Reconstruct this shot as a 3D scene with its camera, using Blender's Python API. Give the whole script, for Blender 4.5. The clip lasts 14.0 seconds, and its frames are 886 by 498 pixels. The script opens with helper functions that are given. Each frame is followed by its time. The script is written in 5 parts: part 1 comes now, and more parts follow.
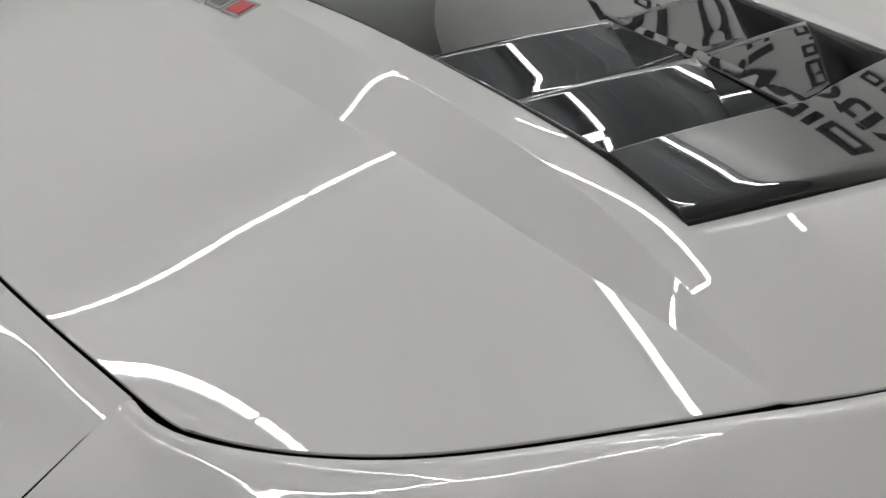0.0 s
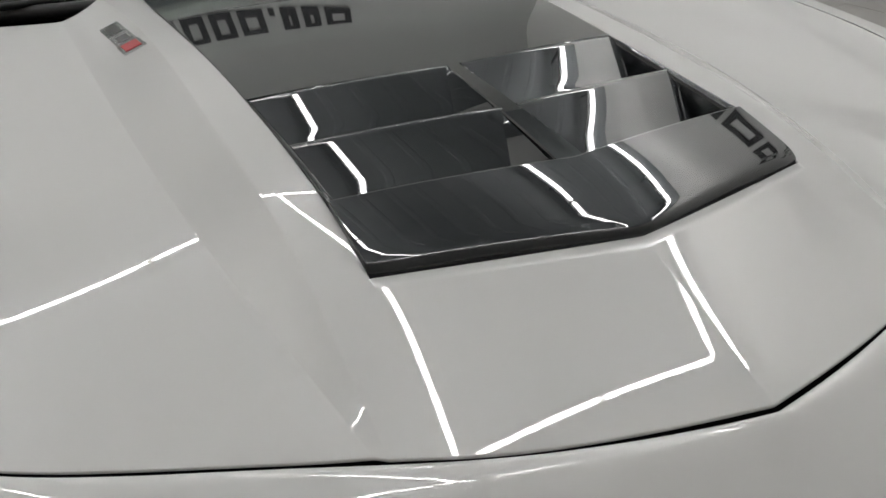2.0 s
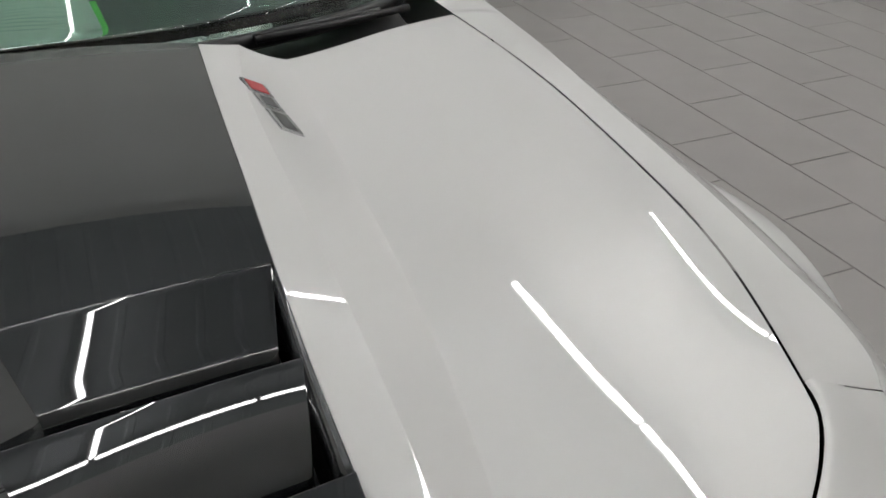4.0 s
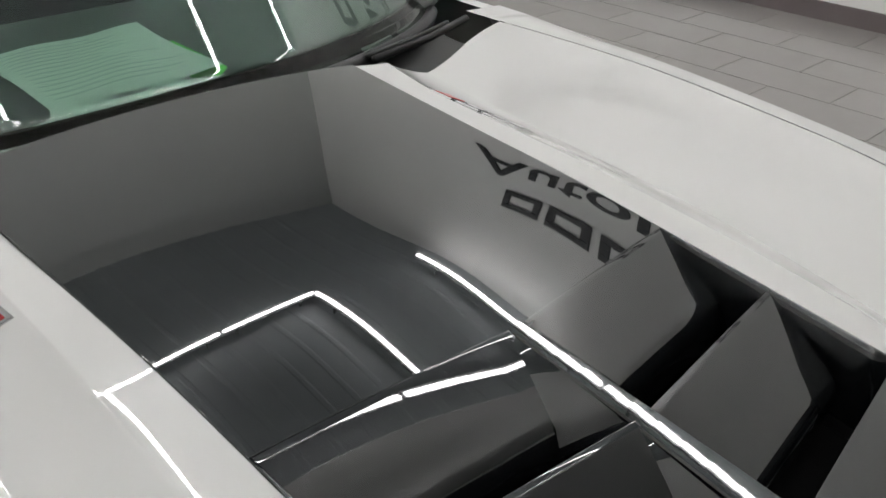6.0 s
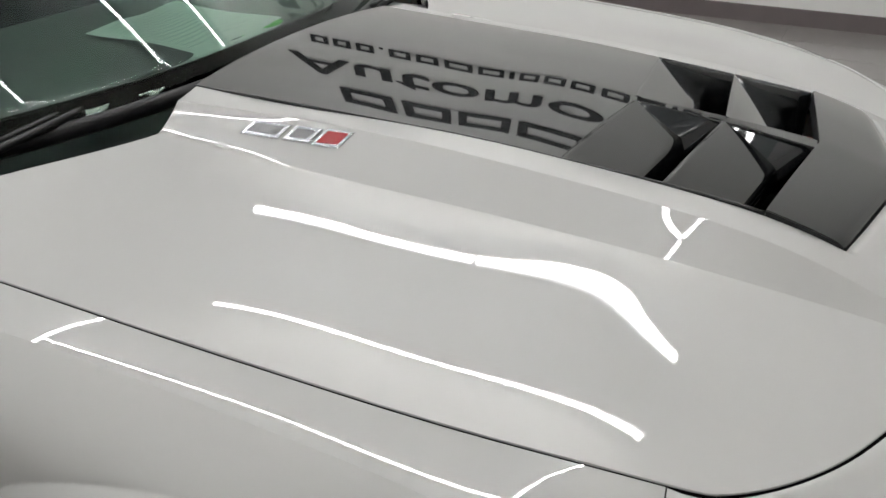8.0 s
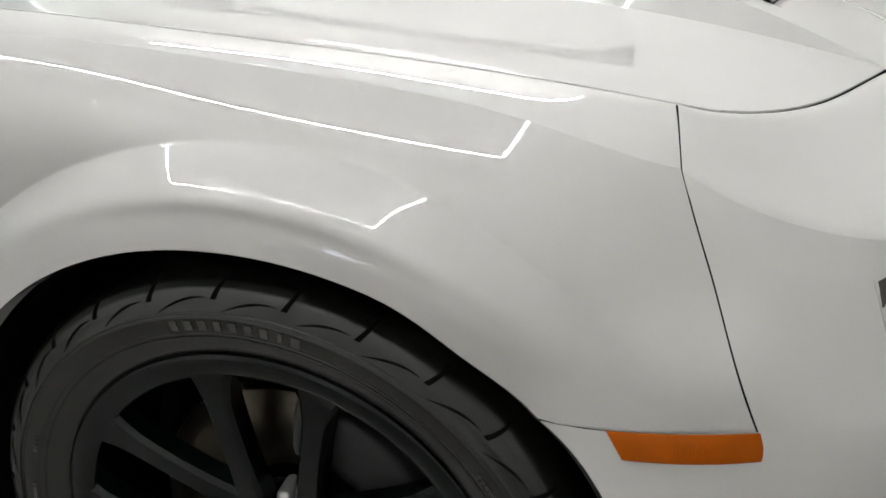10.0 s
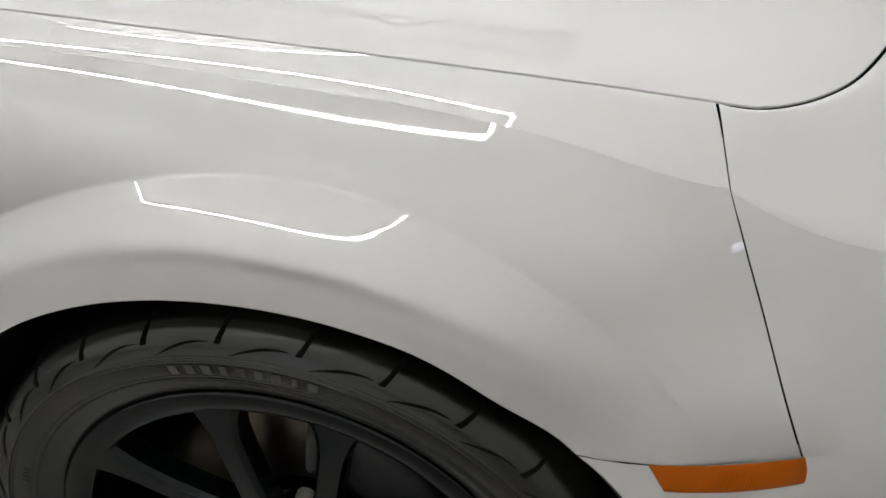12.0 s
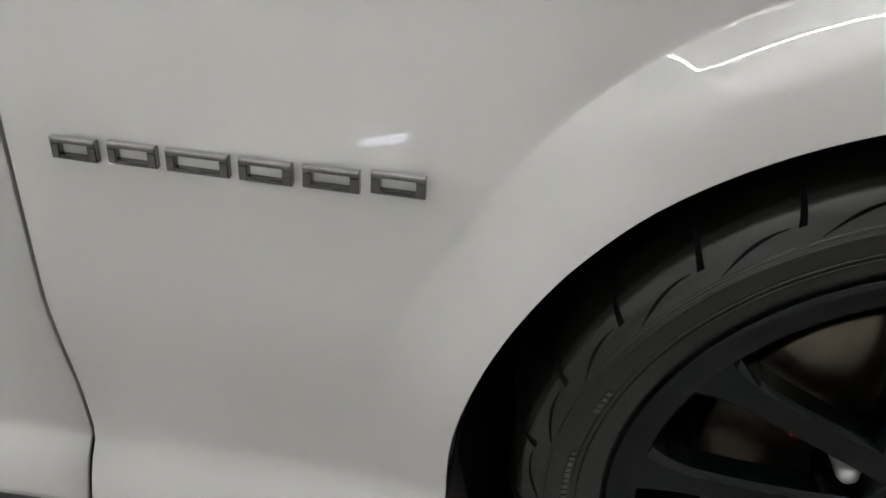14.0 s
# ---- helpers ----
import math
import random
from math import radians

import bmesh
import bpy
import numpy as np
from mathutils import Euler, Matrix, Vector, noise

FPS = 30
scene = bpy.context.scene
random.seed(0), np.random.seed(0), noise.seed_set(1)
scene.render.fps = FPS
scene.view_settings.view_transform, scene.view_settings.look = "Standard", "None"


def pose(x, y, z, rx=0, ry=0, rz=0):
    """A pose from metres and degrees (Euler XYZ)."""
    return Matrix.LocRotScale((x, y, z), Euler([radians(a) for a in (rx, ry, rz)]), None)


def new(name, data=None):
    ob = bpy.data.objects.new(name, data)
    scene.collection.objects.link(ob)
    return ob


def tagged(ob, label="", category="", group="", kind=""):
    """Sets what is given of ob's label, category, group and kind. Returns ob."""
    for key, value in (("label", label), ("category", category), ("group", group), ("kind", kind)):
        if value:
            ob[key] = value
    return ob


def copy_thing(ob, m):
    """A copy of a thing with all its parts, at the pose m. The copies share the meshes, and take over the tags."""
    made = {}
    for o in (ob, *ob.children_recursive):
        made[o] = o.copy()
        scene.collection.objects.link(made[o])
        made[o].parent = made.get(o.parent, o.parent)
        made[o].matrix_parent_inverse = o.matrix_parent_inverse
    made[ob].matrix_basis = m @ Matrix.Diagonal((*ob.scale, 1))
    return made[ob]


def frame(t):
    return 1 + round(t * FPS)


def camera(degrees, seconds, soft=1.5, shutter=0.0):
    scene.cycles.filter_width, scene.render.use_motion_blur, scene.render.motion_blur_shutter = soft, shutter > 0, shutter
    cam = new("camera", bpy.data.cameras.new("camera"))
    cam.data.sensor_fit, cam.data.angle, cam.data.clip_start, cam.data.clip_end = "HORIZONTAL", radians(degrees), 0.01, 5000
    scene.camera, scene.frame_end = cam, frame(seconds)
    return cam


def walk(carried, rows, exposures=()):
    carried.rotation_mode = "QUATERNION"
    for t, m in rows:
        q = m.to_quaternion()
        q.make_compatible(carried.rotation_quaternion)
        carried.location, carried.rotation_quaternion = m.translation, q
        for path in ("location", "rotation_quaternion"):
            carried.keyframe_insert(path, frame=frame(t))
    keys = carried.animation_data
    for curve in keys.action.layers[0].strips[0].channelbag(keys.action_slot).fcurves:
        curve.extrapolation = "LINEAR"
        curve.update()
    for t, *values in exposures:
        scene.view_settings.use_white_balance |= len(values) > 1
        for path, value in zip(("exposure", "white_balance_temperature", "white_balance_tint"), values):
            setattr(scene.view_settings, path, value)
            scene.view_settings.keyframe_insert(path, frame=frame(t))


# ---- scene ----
from functools import lru_cache

# One lens for the whole clip; the car's front axle stands at y = 0, its nose points to -y, its right side to -x.
cam = camera(54.64, 14.0, soft=1.6)
PATH = (
    (0.0, -0.8174, -0.8541, 1.2312, 59.92, -0.36, -36.98),
    (0.3, -0.8009, -0.7941, 1.2511, 60.36, -0.28, -36.60),
    (0.7, -0.7696, -0.7589, 1.2543, 60.62, -0.12, -35.64),
    (1.1, -0.7233, -0.8359, 1.2756, 60.51, 0.52, -34.29),
    (1.5, -0.6339, -0.9649, 1.2779, 60.78, 1.09, -31.03),
    (2.1, -0.4366, -1.0896, 1.2697, 60.74, 1.67, -25.55),
    (2.5, -0.2320, -1.0943, 1.2642, 60.30, 1.14, -23.00),
    (3.0, 0.0223, -1.0233, 1.2869, 58.94, -0.05, -22.28),
    (3.5, 0.1450, -0.9151, 1.3306, 58.21, 0.12, -22.14),
    (3.8, 0.1495, -0.8439, 1.3643, 58.05, -0.76, -23.10),
    (4.2, 0.1004, -0.7639, 1.4116, 57.07, -0.28, -23.66),
    (6.3, -0.6140, -0.5303, 1.3976, 59.87, -1.13, -47.89),
    (6.5, -0.7117, -0.5338, 1.4126, 60.19, -1.45, -51.30),
    (6.8, -0.8710, -0.5434, 1.4206, 60.68, -1.27, -55.37),
    (7.2, -1.0332, -0.5387, 1.4071, 61.32, -0.76, -58.67),
    (9.3, -1.5582, -0.2633, 1.2259, 62.82, -0.47, -71.08),
    (9.5, -1.5747, -0.2841, 1.1702, 63.97, -0.70, -72.33),
    (10.1, -1.5543, -0.3999, 1.0578, 64.87, -0.87, -73.09),
    (10.6, -1.5308, -0.4813, 1.0277, 59.73, -0.35, -74.03),
    (11.0, -1.5173, -0.5034, 1.0252, 57.01, -0.32, -74.74),
    (11.5, -1.4587, -0.4239, 1.1231, 54.73, -0.23, -76.08),
    (12.0, -1.4474, -0.2740, 1.1615, 55.93, -0.68, -77.55),
    (12.5, -1.4502, -0.0019, 1.2213, 54.04, -2.95, -79.24),
    (13.0, -1.4443, 0.1811, 1.1572, 53.75, -1.39, -77.86),
    (13.5, -1.4595, 0.2984, 1.0557, 55.87, -2.39, -79.20),
    (14.0, -1.4699, 0.3460, 0.9212, 57.12, -2.78, -80.23),
)
EXPOSURES = ((0.0, -0.16), (2.5, -0.15), (4.0, -0.05), (6.5, 0.14), (7.2, -0.02), (9.5, 0.18), (10.0, 0.56), (10.5, 0.78), (11.0, 1.02), (11.5, 0.81), (12.0, 0.46), (12.5, 0.35), (13.0, 0.37), (13.5, 0.46), (14.0, 0.66))
walk(cam, [(r[0], pose(*r[1:])) for r in PATH], EXPOSURES)

# ---- world and light: a closed showroom, lit by its ceiling tubes alone ----
world = bpy.data.worlds.new("room_air")
world.use_nodes = True
world.node_tree.nodes["Background"].inputs[0].default_value = (0.02, 0.02, 0.02, 1)
world.node_tree.nodes["Background"].inputs[1].default_value = 0.2
scene.world = world
TUBE_POWER = 44.0
ROOM_X0, ROOM_X1, ROOM_Y0, ROOM_Y1, ROOM_Z = -3.3, 4.58, -6.4, 6.4, 5.6
TUBE_Z = 5.40


# ---- materials ----
def material(name, colour, rough=0.5, metal=0.0, coat=0.0, vary=0.06, scale=6.0, bump=0.0, bump_scale=80.0, ior=1.5, coat_rough=0.02, spec=0.5, coat_ior=1.5):
    m = bpy.data.materials.new(name)
    m.use_nodes = True
    nt = m.node_tree
    b = nt.nodes["Principled BSDF"]
    b.inputs["Roughness"].default_value = rough
    b.inputs["Metallic"].default_value = metal
    b.inputs["Coat Weight"].default_value = coat
    b.inputs["Coat Roughness"].default_value = coat_rough
    b.inputs["IOR"].default_value = ior
    b.inputs["Specular IOR Level"].default_value = spec
    b.inputs["Coat IOR"].default_value = coat_ior
    co = nt.nodes.new("ShaderNodeTexCoord")
    big = nt.nodes.new("ShaderNodeTexNoise")
    big.inputs["Scale"].default_value = scale
    big.inputs["Detail"].default_value = 6
    nt.links.new(co.outputs["Object"], big.inputs["Vector"])
    mix = nt.nodes.new("ShaderNodeMix")
    mix.data_type = "RGBA"
    mix.inputs[6].default_value = (*[c * (1 - vary) for c in colour], 1)
    mix.inputs[7].default_value = (*[min(1, c * (1 + vary)) for c in colour], 1)
    nt.links.new(big.outputs["Fac"], mix.inputs[0])
    nt.links.new(mix.outputs[2], b.inputs["Base Color"])
    if bump:
        fine = nt.nodes.new("ShaderNodeTexNoise")
        fine.inputs["Scale"].default_value = bump_scale
        fine.inputs["Detail"].default_value = 3
        nt.links.new(co.outputs["Object"], fine.inputs["Vector"])
        bp = nt.nodes.new("ShaderNodeBump")
        bp.inputs["Strength"].default_value = bump
        bp.inputs["Distance"].default_value = 0.001
        nt.links.new(fine.outputs["Fac"], bp.inputs["Height"])
        nt.links.new(bp.outputs["Normal"], b.inputs["Normal"])
        nt.links.new(bp.outputs["Normal"], b.inputs["Coat Normal"])
    return m


def glow(name, colour, power):
    m = bpy.data.materials.new(name)
    m.use_nodes = True
    b = m.node_tree.nodes["Principled BSDF"]
    b.inputs["Base Color"].default_value = (*colour, 1)
    b.inputs["Emission Color"].default_value = (*colour, 1)
    b.inputs["Emission Strength"].default_value = power
    return m


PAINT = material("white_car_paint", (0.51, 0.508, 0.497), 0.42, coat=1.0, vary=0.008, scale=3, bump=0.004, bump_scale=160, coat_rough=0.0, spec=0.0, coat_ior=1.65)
CARBON = material("black_gloss_carbon", (0.006, 0.0068, 0.0075), 0.03, coat=1.0, vary=0.25, scale=300, bump=0.002, bump_scale=200, coat_rough=0.0, coat_ior=1.43, spec=0.2)
BLACK = material("black_plastic", (0.010, 0.010, 0.011), 0.45, vary=0.2, spec=0.35, bump=0.1, bump_scale=500)
# Near-black for dark parts, and for shade painted into gaps and hollows.
VOID = material("black_cavity_shade", (0.003, 0.003, 0.003), 0.9, vary=0.2, spec=0.05)
GREY = material("grey_splitter", (0.062, 0.067, 0.071), 0.55, vary=0.08, bump=0.1, bump_scale=600)
LAMP_GREY = material("lamp_housing_grey", (0.06, 0.058, 0.058), 0.35, vary=0.1)
CHROME = material("chrome", (0.62, 0.62, 0.63), 0.16, metal=1.0, vary=0.03)
SMOKED_CHROME = material("smoked_chrome", (0.20, 0.20, 0.205), 0.2, metal=1.0, vary=0.05)
DARK_CHROME = material("dark_chrome", (0.16, 0.16, 0.165), 0.3, metal=0.9, vary=0.05)
RED = material("red_enamel", (0.42, 0.012, 0.015), 0.35, coat=0.6, vary=0.08)
AMBER = material("amber_lens", (0.35, 0.074, 0.0006), 0.35, spec=0.12, coat=0.05, vary=0.10, scale=60, bump=0.25, bump_scale=420)
RUBBER = material("tyre_rubber", (0.0066, 0.0072, 0.0052), 0.26, spec=0.55, vary=0.6, scale=22, bump=0.22, bump_scale=140)
RUBBER_TEXT = material("raised_rubber_marks", (0.028, 0.028, 0.023), 0.4, vary=0.2, scale=40)
RIM = material("satin_black_wheel", (0.0016, 0.0034, 0.0031), 0.20, spec=0.24, coat=0.0, vary=0.12, bump=0.05, bump_scale=300, coat_rough=0.3)
STEEL = material("brake_steel", (0.065, 0.056, 0.042), 0.3, metal=0.9, vary=0.25, scale=25)
LENS = material("smoky_lens", (0.075, 0.07, 0.066), 0.12, vary=0.05, coat=0.5)
RIB = material("silver_reflector_rib", (0.48, 0.46, 0.43), 0.35, metal=0.9, vary=0.1)
NUT = material("silver_lug_nut", (0.55, 0.55, 0.54), 0.3, metal=0.6, vary=0.1)
PAPER = material("printed_paper", (0.66, 0.70, 0.67), 0.8, vary=0.03)
PAPER_INK = material("printed_lines", (0.47, 0.51, 0.485), 0.8)
GREEN = material("green_plastic_sleeve", (0.08, 0.60, 0.04), 0.5)
LETTER = material("dark_wall_lettering", (0.02, 0.02, 0.022), 0.5)
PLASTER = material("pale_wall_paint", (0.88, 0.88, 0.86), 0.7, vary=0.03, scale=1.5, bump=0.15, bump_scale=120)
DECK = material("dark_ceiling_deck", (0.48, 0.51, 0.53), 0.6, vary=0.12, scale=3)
# PLASTER at about half its value, for the north wall and sign board.
DIM_PLASTER = material("darker_wall_plaster", (0.46, 0.47, 0.455), 0.7, vary=0.04, scale=1.5, bump=0.15, bump_scale=120)
DASH = material("grained_dash_vinyl", (0.075, 0.08, 0.077), 0.6, vary=0.15, bump=0.3, bump_scale=700)
SKIRTING = material("dark_skirting", (0.15, 0.125, 0.125), 0.4, vary=0.1)
TILE = material("grey_stone_tile", (0.228, 0.214, 0.205), 0.17, vary=0.16, spec=1.0, scale=2.2, bump=0.12, bump_scale=60)
GROUT = material("tile_grout", (0.11, 0.10, 0.095), 0.8, vary=0.1)
TUBE = glow("tube_glow", (1.0, 0.985, 0.975), TUBE_POWER)
WINDOW_GLOW = glow("daylit_pane", (0.80, 0.85, 1.0), 3.2)

GLASS = bpy.data.materials.new("tinted_glass")
GLASS.use_nodes = True
_g = GLASS.node_tree.nodes["Principled BSDF"]
_g.inputs["Base Color"].default_value = (0.62, 0.80, 0.70, 1)
_g.inputs["Roughness"].default_value = 0.0
_g.inputs["Transmission Weight"].default_value = 1.0
_g.inputs["IOR"].default_value = 1.45


# ---- mesh helpers ----
def mesh_of(bm, name, mat, smooth=True):
    me = bpy.data.meshes.new(name)
    bm.normal_update()
    bm.to_mesh(me)
    bm.free()
    for mm in (mat if isinstance(mat, (list, tuple)) else [mat]):
        me.materials.append(mm)
    if smooth:
        me.shade_smooth()
    return me


def part(name, bm, mat, parent, label="", smooth=True):
    ob = new(name, mesh_of(bm, name, mat, smooth))
    if parent is not None:
        ob.parent = parent
    if label:
        tagged(ob, label)
    return ob


def thing(name, label, category, at=(0, 0, 0), group=""):
    ob = new(name)
    ob.location = at
    ob.empty_display_size = 0.1
    return tagged(ob, label, category, group)


def structure(name, bm, mat, label="", smooth=False):
    ob = new(name, mesh_of(bm, name, mat, smooth))
    return tagged(ob, label, kind="structure")


def box(bm, x0, y0, z0, x1, y1, z1, bevel=0.0):
    r = bmesh.ops.create_cube(bm, size=1.0)
    vs = r["verts"]
    for v in vs:
        v.co = Vector(((x0 + x1) / 2 + v.co.x * (x1 - x0), (y0 + y1) / 2 + v.co.y * (y1 - y0), (z0 + z1) / 2 + v.co.z * (z1 - z0)))
    if bevel:
        es = list({e for v in vs for e in v.link_edges})
        bmesh.ops.bevel(bm, geom=es, offset=bevel, segments=2, affect="EDGES", clamp_overlap=True)
    return vs


def spline(keys):
    """A smooth curve through (t, a, b, ...) rows, with no overshoot between them."""
    k = np.array(sorted(keys), float)
    t, p = k[:, 0], k[:, 1:]
    h = np.diff(t)[:, None]
    d = np.diff(p, axis=0) / h
    m = np.zeros_like(p)
    m[0], m[-1] = d[0], d[-1]
    for i in range(1, len(t) - 1):
        same = d[i - 1] * d[i] > 0
        w1, w2 = 2 * h[i, 0] + h[i - 1, 0], h[i, 0] + 2 * h[i - 1, 0]
        with np.errstate(divide="ignore", invalid="ignore"):
            m[i] = np.where(same, (w1 + w2) / (w1 / d[i - 1] + w2 / d[i]), 0)

    def at(x):
        x = min(max(x, t[0]), t[-1])
        i = min(int(np.searchsorted(t, x, side="right")) - 1, len(t) - 2)
        i = max(i, 0)
        s = (x - t[i]) / h[i, 0]
        v = (2 * s**3 - 3 * s**2 + 1) * p[i] + (s**3 - 2 * s**2 + s) * h[i] * m[i] + (-2 * s**3 + 3 * s**2) * p[i + 1] + (s**3 - s**2) * h[i] * m[i + 1]
        return v if len(v) > 1 else float(v[0])

    return at


def path3(points):
    """A smooth curve through 3D points; its parameter runs from 0 to 1 by length."""
    p = np.array(points, float)
    n = len(p)
    seg = np.sqrt(np.maximum(np.linalg.norm(np.diff(p, axis=0), axis=1), 1e-9))
    t = np.concatenate([[0], np.cumsum(seg)])
    tan = np.zeros_like(p)
    for i in range(n):
        a, b = max(i - 1, 0), min(i + 1, n - 1)
        tan[i] = (p[b] - p[a]) / (t[b] - t[a])
    if n > 2:
        tan[0] = 2 * (p[1] - p[0]) / (t[1] - t[0]) - tan[1]
        tan[-1] = 2 * (p[-1] - p[-2]) / (t[-1] - t[-2]) - tan[-2]
    fine = []
    for i in range(n - 1):
        hh = t[i + 1] - t[i]
        for s in np.linspace(0, 1, 24, endpoint=False):
            fine.append((2 * s**3 - 3 * s**2 + 1) * p[i] + (s**3 - 2 * s**2 + s) * hh * tan[i] + (-2 * s**3 + 3 * s**2) * p[i + 1] + (s**3 - s**2) * hh * tan[i + 1])
    fine.append(p[-1])
    fine = np.array(fine)
    length = np.concatenate([[0], np.cumsum(np.linalg.norm(np.diff(fine, axis=0), axis=1))])
    length /= length[-1]
    return lambda s: np.array([np.interp(s, length, fine[:, k]) for k in range(3)])


def grid(bm, rows, flip=False):
    """Faces over rows of points (a list of lists of places)."""
    vs = [[bm.verts.new(Vector(p)) for p in r] for r in rows]
    for a, b in zip(vs[:-1], vs[1:]):
        for i in range(len(a) - 1):
            q = [a[i], a[i + 1], b[i + 1], b[i]]
            q = [v for k, v in enumerate(q) if all((v.co - w.co).length > 1e-6 for w in q[:k])]
            if len(q) > 2:
                bm.faces.new(q[::-1] if flip else q)
    return vs


def coons(c0, c1, d0, d1, nu, nv, crown=None, us=None, vs=None):
    """Rows of points filling four edges: c0, c1 run along u at v = 0 and 1; d0, d1 run along v at u = 0 and 1."""
    us = np.linspace(0, 1, nu) if us is None else us
    vs = np.linspace(0, 1, nv) if vs is None else vs
    p00, p10, p01, p11 = c0(0), c0(1), c1(0), c1(1)
    out = []
    for v in vs:
        row = []
        for u in us:
            q = (1 - v) * c0(u) + v * c1(u) + (1 - u) * d0(v) + u * d1(v) - ((1 - u) * (1 - v) * p00 + u * (1 - v) * p10 + (1 - u) * v * p01 + u * v * p11)
            if crown:
                q = q + np.array(crown(u, v))
            row.append(q)
        out.append(row)
    return out


def mirrored(rows):
    return [[(-p[0], p[1], p[2]) for p in r] for r in rows]


def both_sides(bm, rows, flip=False):
    grid(bm, rows, flip)
    grid(bm, mirrored(rows), not flip)


def hem(bm, depth, down=(0, 0, -1), slot=0):
    """Turns open edges over, so that a sheet shows a thickness."""
    es = [e for e in bm.edges if e.is_boundary]
    r = bmesh.ops.extrude_edge_only(bm, edges=es)
    for v in [g for g in r["geom"] if isinstance(g, bmesh.types.BMVert)]:
        v.co += Vector(down) * depth
    for f in [g for g in r["geom"] if isinstance(g, bmesh.types.BMFace)]:
        f.material_index = slot


def tube_along(bm, points, radius, sides=8, closed=False):
    pts = [Vector(p) for p in points]
    rings = []
    for i, p in enumerate(pts):
        a, b = pts[max(i - 1, 0)], pts[min(i + 1, len(pts) - 1)]
        d = (b - a).normalized()
        s = d.cross(Vector((0, 0, 1)))
        if s.length < 1e-4:
            s = d.cross(Vector((0, 1, 0)))
        s.normalize()
        u = s.cross(d)
        r = radius[i] if isinstance(radius, (list, tuple)) else radius
        rings.append([bm.verts.new(p + (s * math.cos(k * 2 * math.pi / sides) + u * math.sin(k * 2 * math.pi / sides)) * r) for k in range(sides)])
    for a, b in zip(rings[:-1], rings[1:]):
        for k in range(sides):
            bm.faces.new((a[k], a[(k + 1) % sides], b[(k + 1) % sides], b[k]))
    bm.faces.new(rings[0][::-1])
    bm.faces.new(rings[-1])


def lathe(bm, profile, sides=64, arc=None):
    """Turns (radius, x) pairs round the x axis."""
    n = sides
    rings = [[bm.verts.new((x, r * math.cos(2 * math.pi * k / n), r * math.sin(2 * math.pi * k / n))) for k in range(n)] for r, x in profile]
    for a, b in zip(rings[:-1], rings[1:]):
        for k in range(n):
            bm.faces.new((a[k], b[k], b[(k + 1) % n], a[(k + 1) % n]))
    return rings


# ---- the room ----
def build_room():
    t = 0.2
    bm = bmesh.new()
    box(bm, ROOM_X0, ROOM_Y0, -0.12, ROOM_X1, ROOM_Y1, -0.008)
    floor = structure("floor", bm, GROUT, "grey stone tiled showroom floor")
    for name, b in (("wall_north", (ROOM_X0 - t, ROOM_Y1, -0.12, ROOM_X1 + t, ROOM_Y1 + t, ROOM_Z)), ("wall_south", (ROOM_X0 - t, ROOM_Y0 - t, -0.12, ROOM_X1 + t, ROOM_Y0, ROOM_Z)),
                    ("wall_east", (ROOM_X1, ROOM_Y0, -0.12, ROOM_X1 + t, ROOM_Y1, ROOM_Z)), ("wall_west", (ROOM_X0 - t, ROOM_Y0, -0.12, ROOM_X0, ROOM_Y1, ROOM_Z))):
        bm = bmesh.new()
        box(bm, *b)
        structure(name, bm, DIM_PLASTER if name == "wall_north" else PLASTER, "darker grey plaster wall" if name == "wall_north" else "pale painted plaster wall")
    for name, b in (("baseboard_east", (ROOM_X1 - 0.012, ROOM_Y0 + 0.02, -0.008, ROOM_X1 - 0.0005, ROOM_Y1 - 0.02, 0.105)), ("baseboard_north", (ROOM_X0 + 0.02, ROOM_Y1 - 0.012, -0.008, ROOM_X1 - 0.02, ROOM_Y1 - 0.0005, 0.105))):
        bm = bmesh.new()
        box(bm, *b, bevel=0.003)
        structure(name, bm, SKIRTING, "dark skirting board")
    # ribbed metal deck: ribs run along y
    bm = bmesh.new()
    box(bm, ROOM_X0 - t, ROOM_Y0 - t, ROOM_Z + 0.05, ROOM_X1 + t, ROOM_Y1 + t, ROOM_Z + 0.15)
    x, pts = ROOM_X0, []
    while x < ROOM_X1:
        pts += [(x, 0.0), (x + 0.02, -0.005), (x + 0.06, -0.005), (x + 0.08, 0.0), (x + 0.30, 0.0)]
        x += 0.30
    rows = [[(q, y, ROOM_Z + h) for q, h in pts] for y in (-1.0, ROOM_Y1 + t)]
    grid(bm, rows)
    structure("ceiling", bm, DECK, "dark ribbed metal ceiling deck")
    # Unseen pale panel, added to brighten reflections and bounce at the front.
    bm = bmesh.new()
    box(bm, ROOM_X0 - t, ROOM_Y0 - t, ROOM_Z - 0.01, ROOM_X1 + t, -1.0, ROOM_Z + 0.049)
    structure("ceiling_front_bounce", bm, PLASTER, "added pale ceiling panel that brightens the front of the room")
    return floor


FLOOR = build_room()


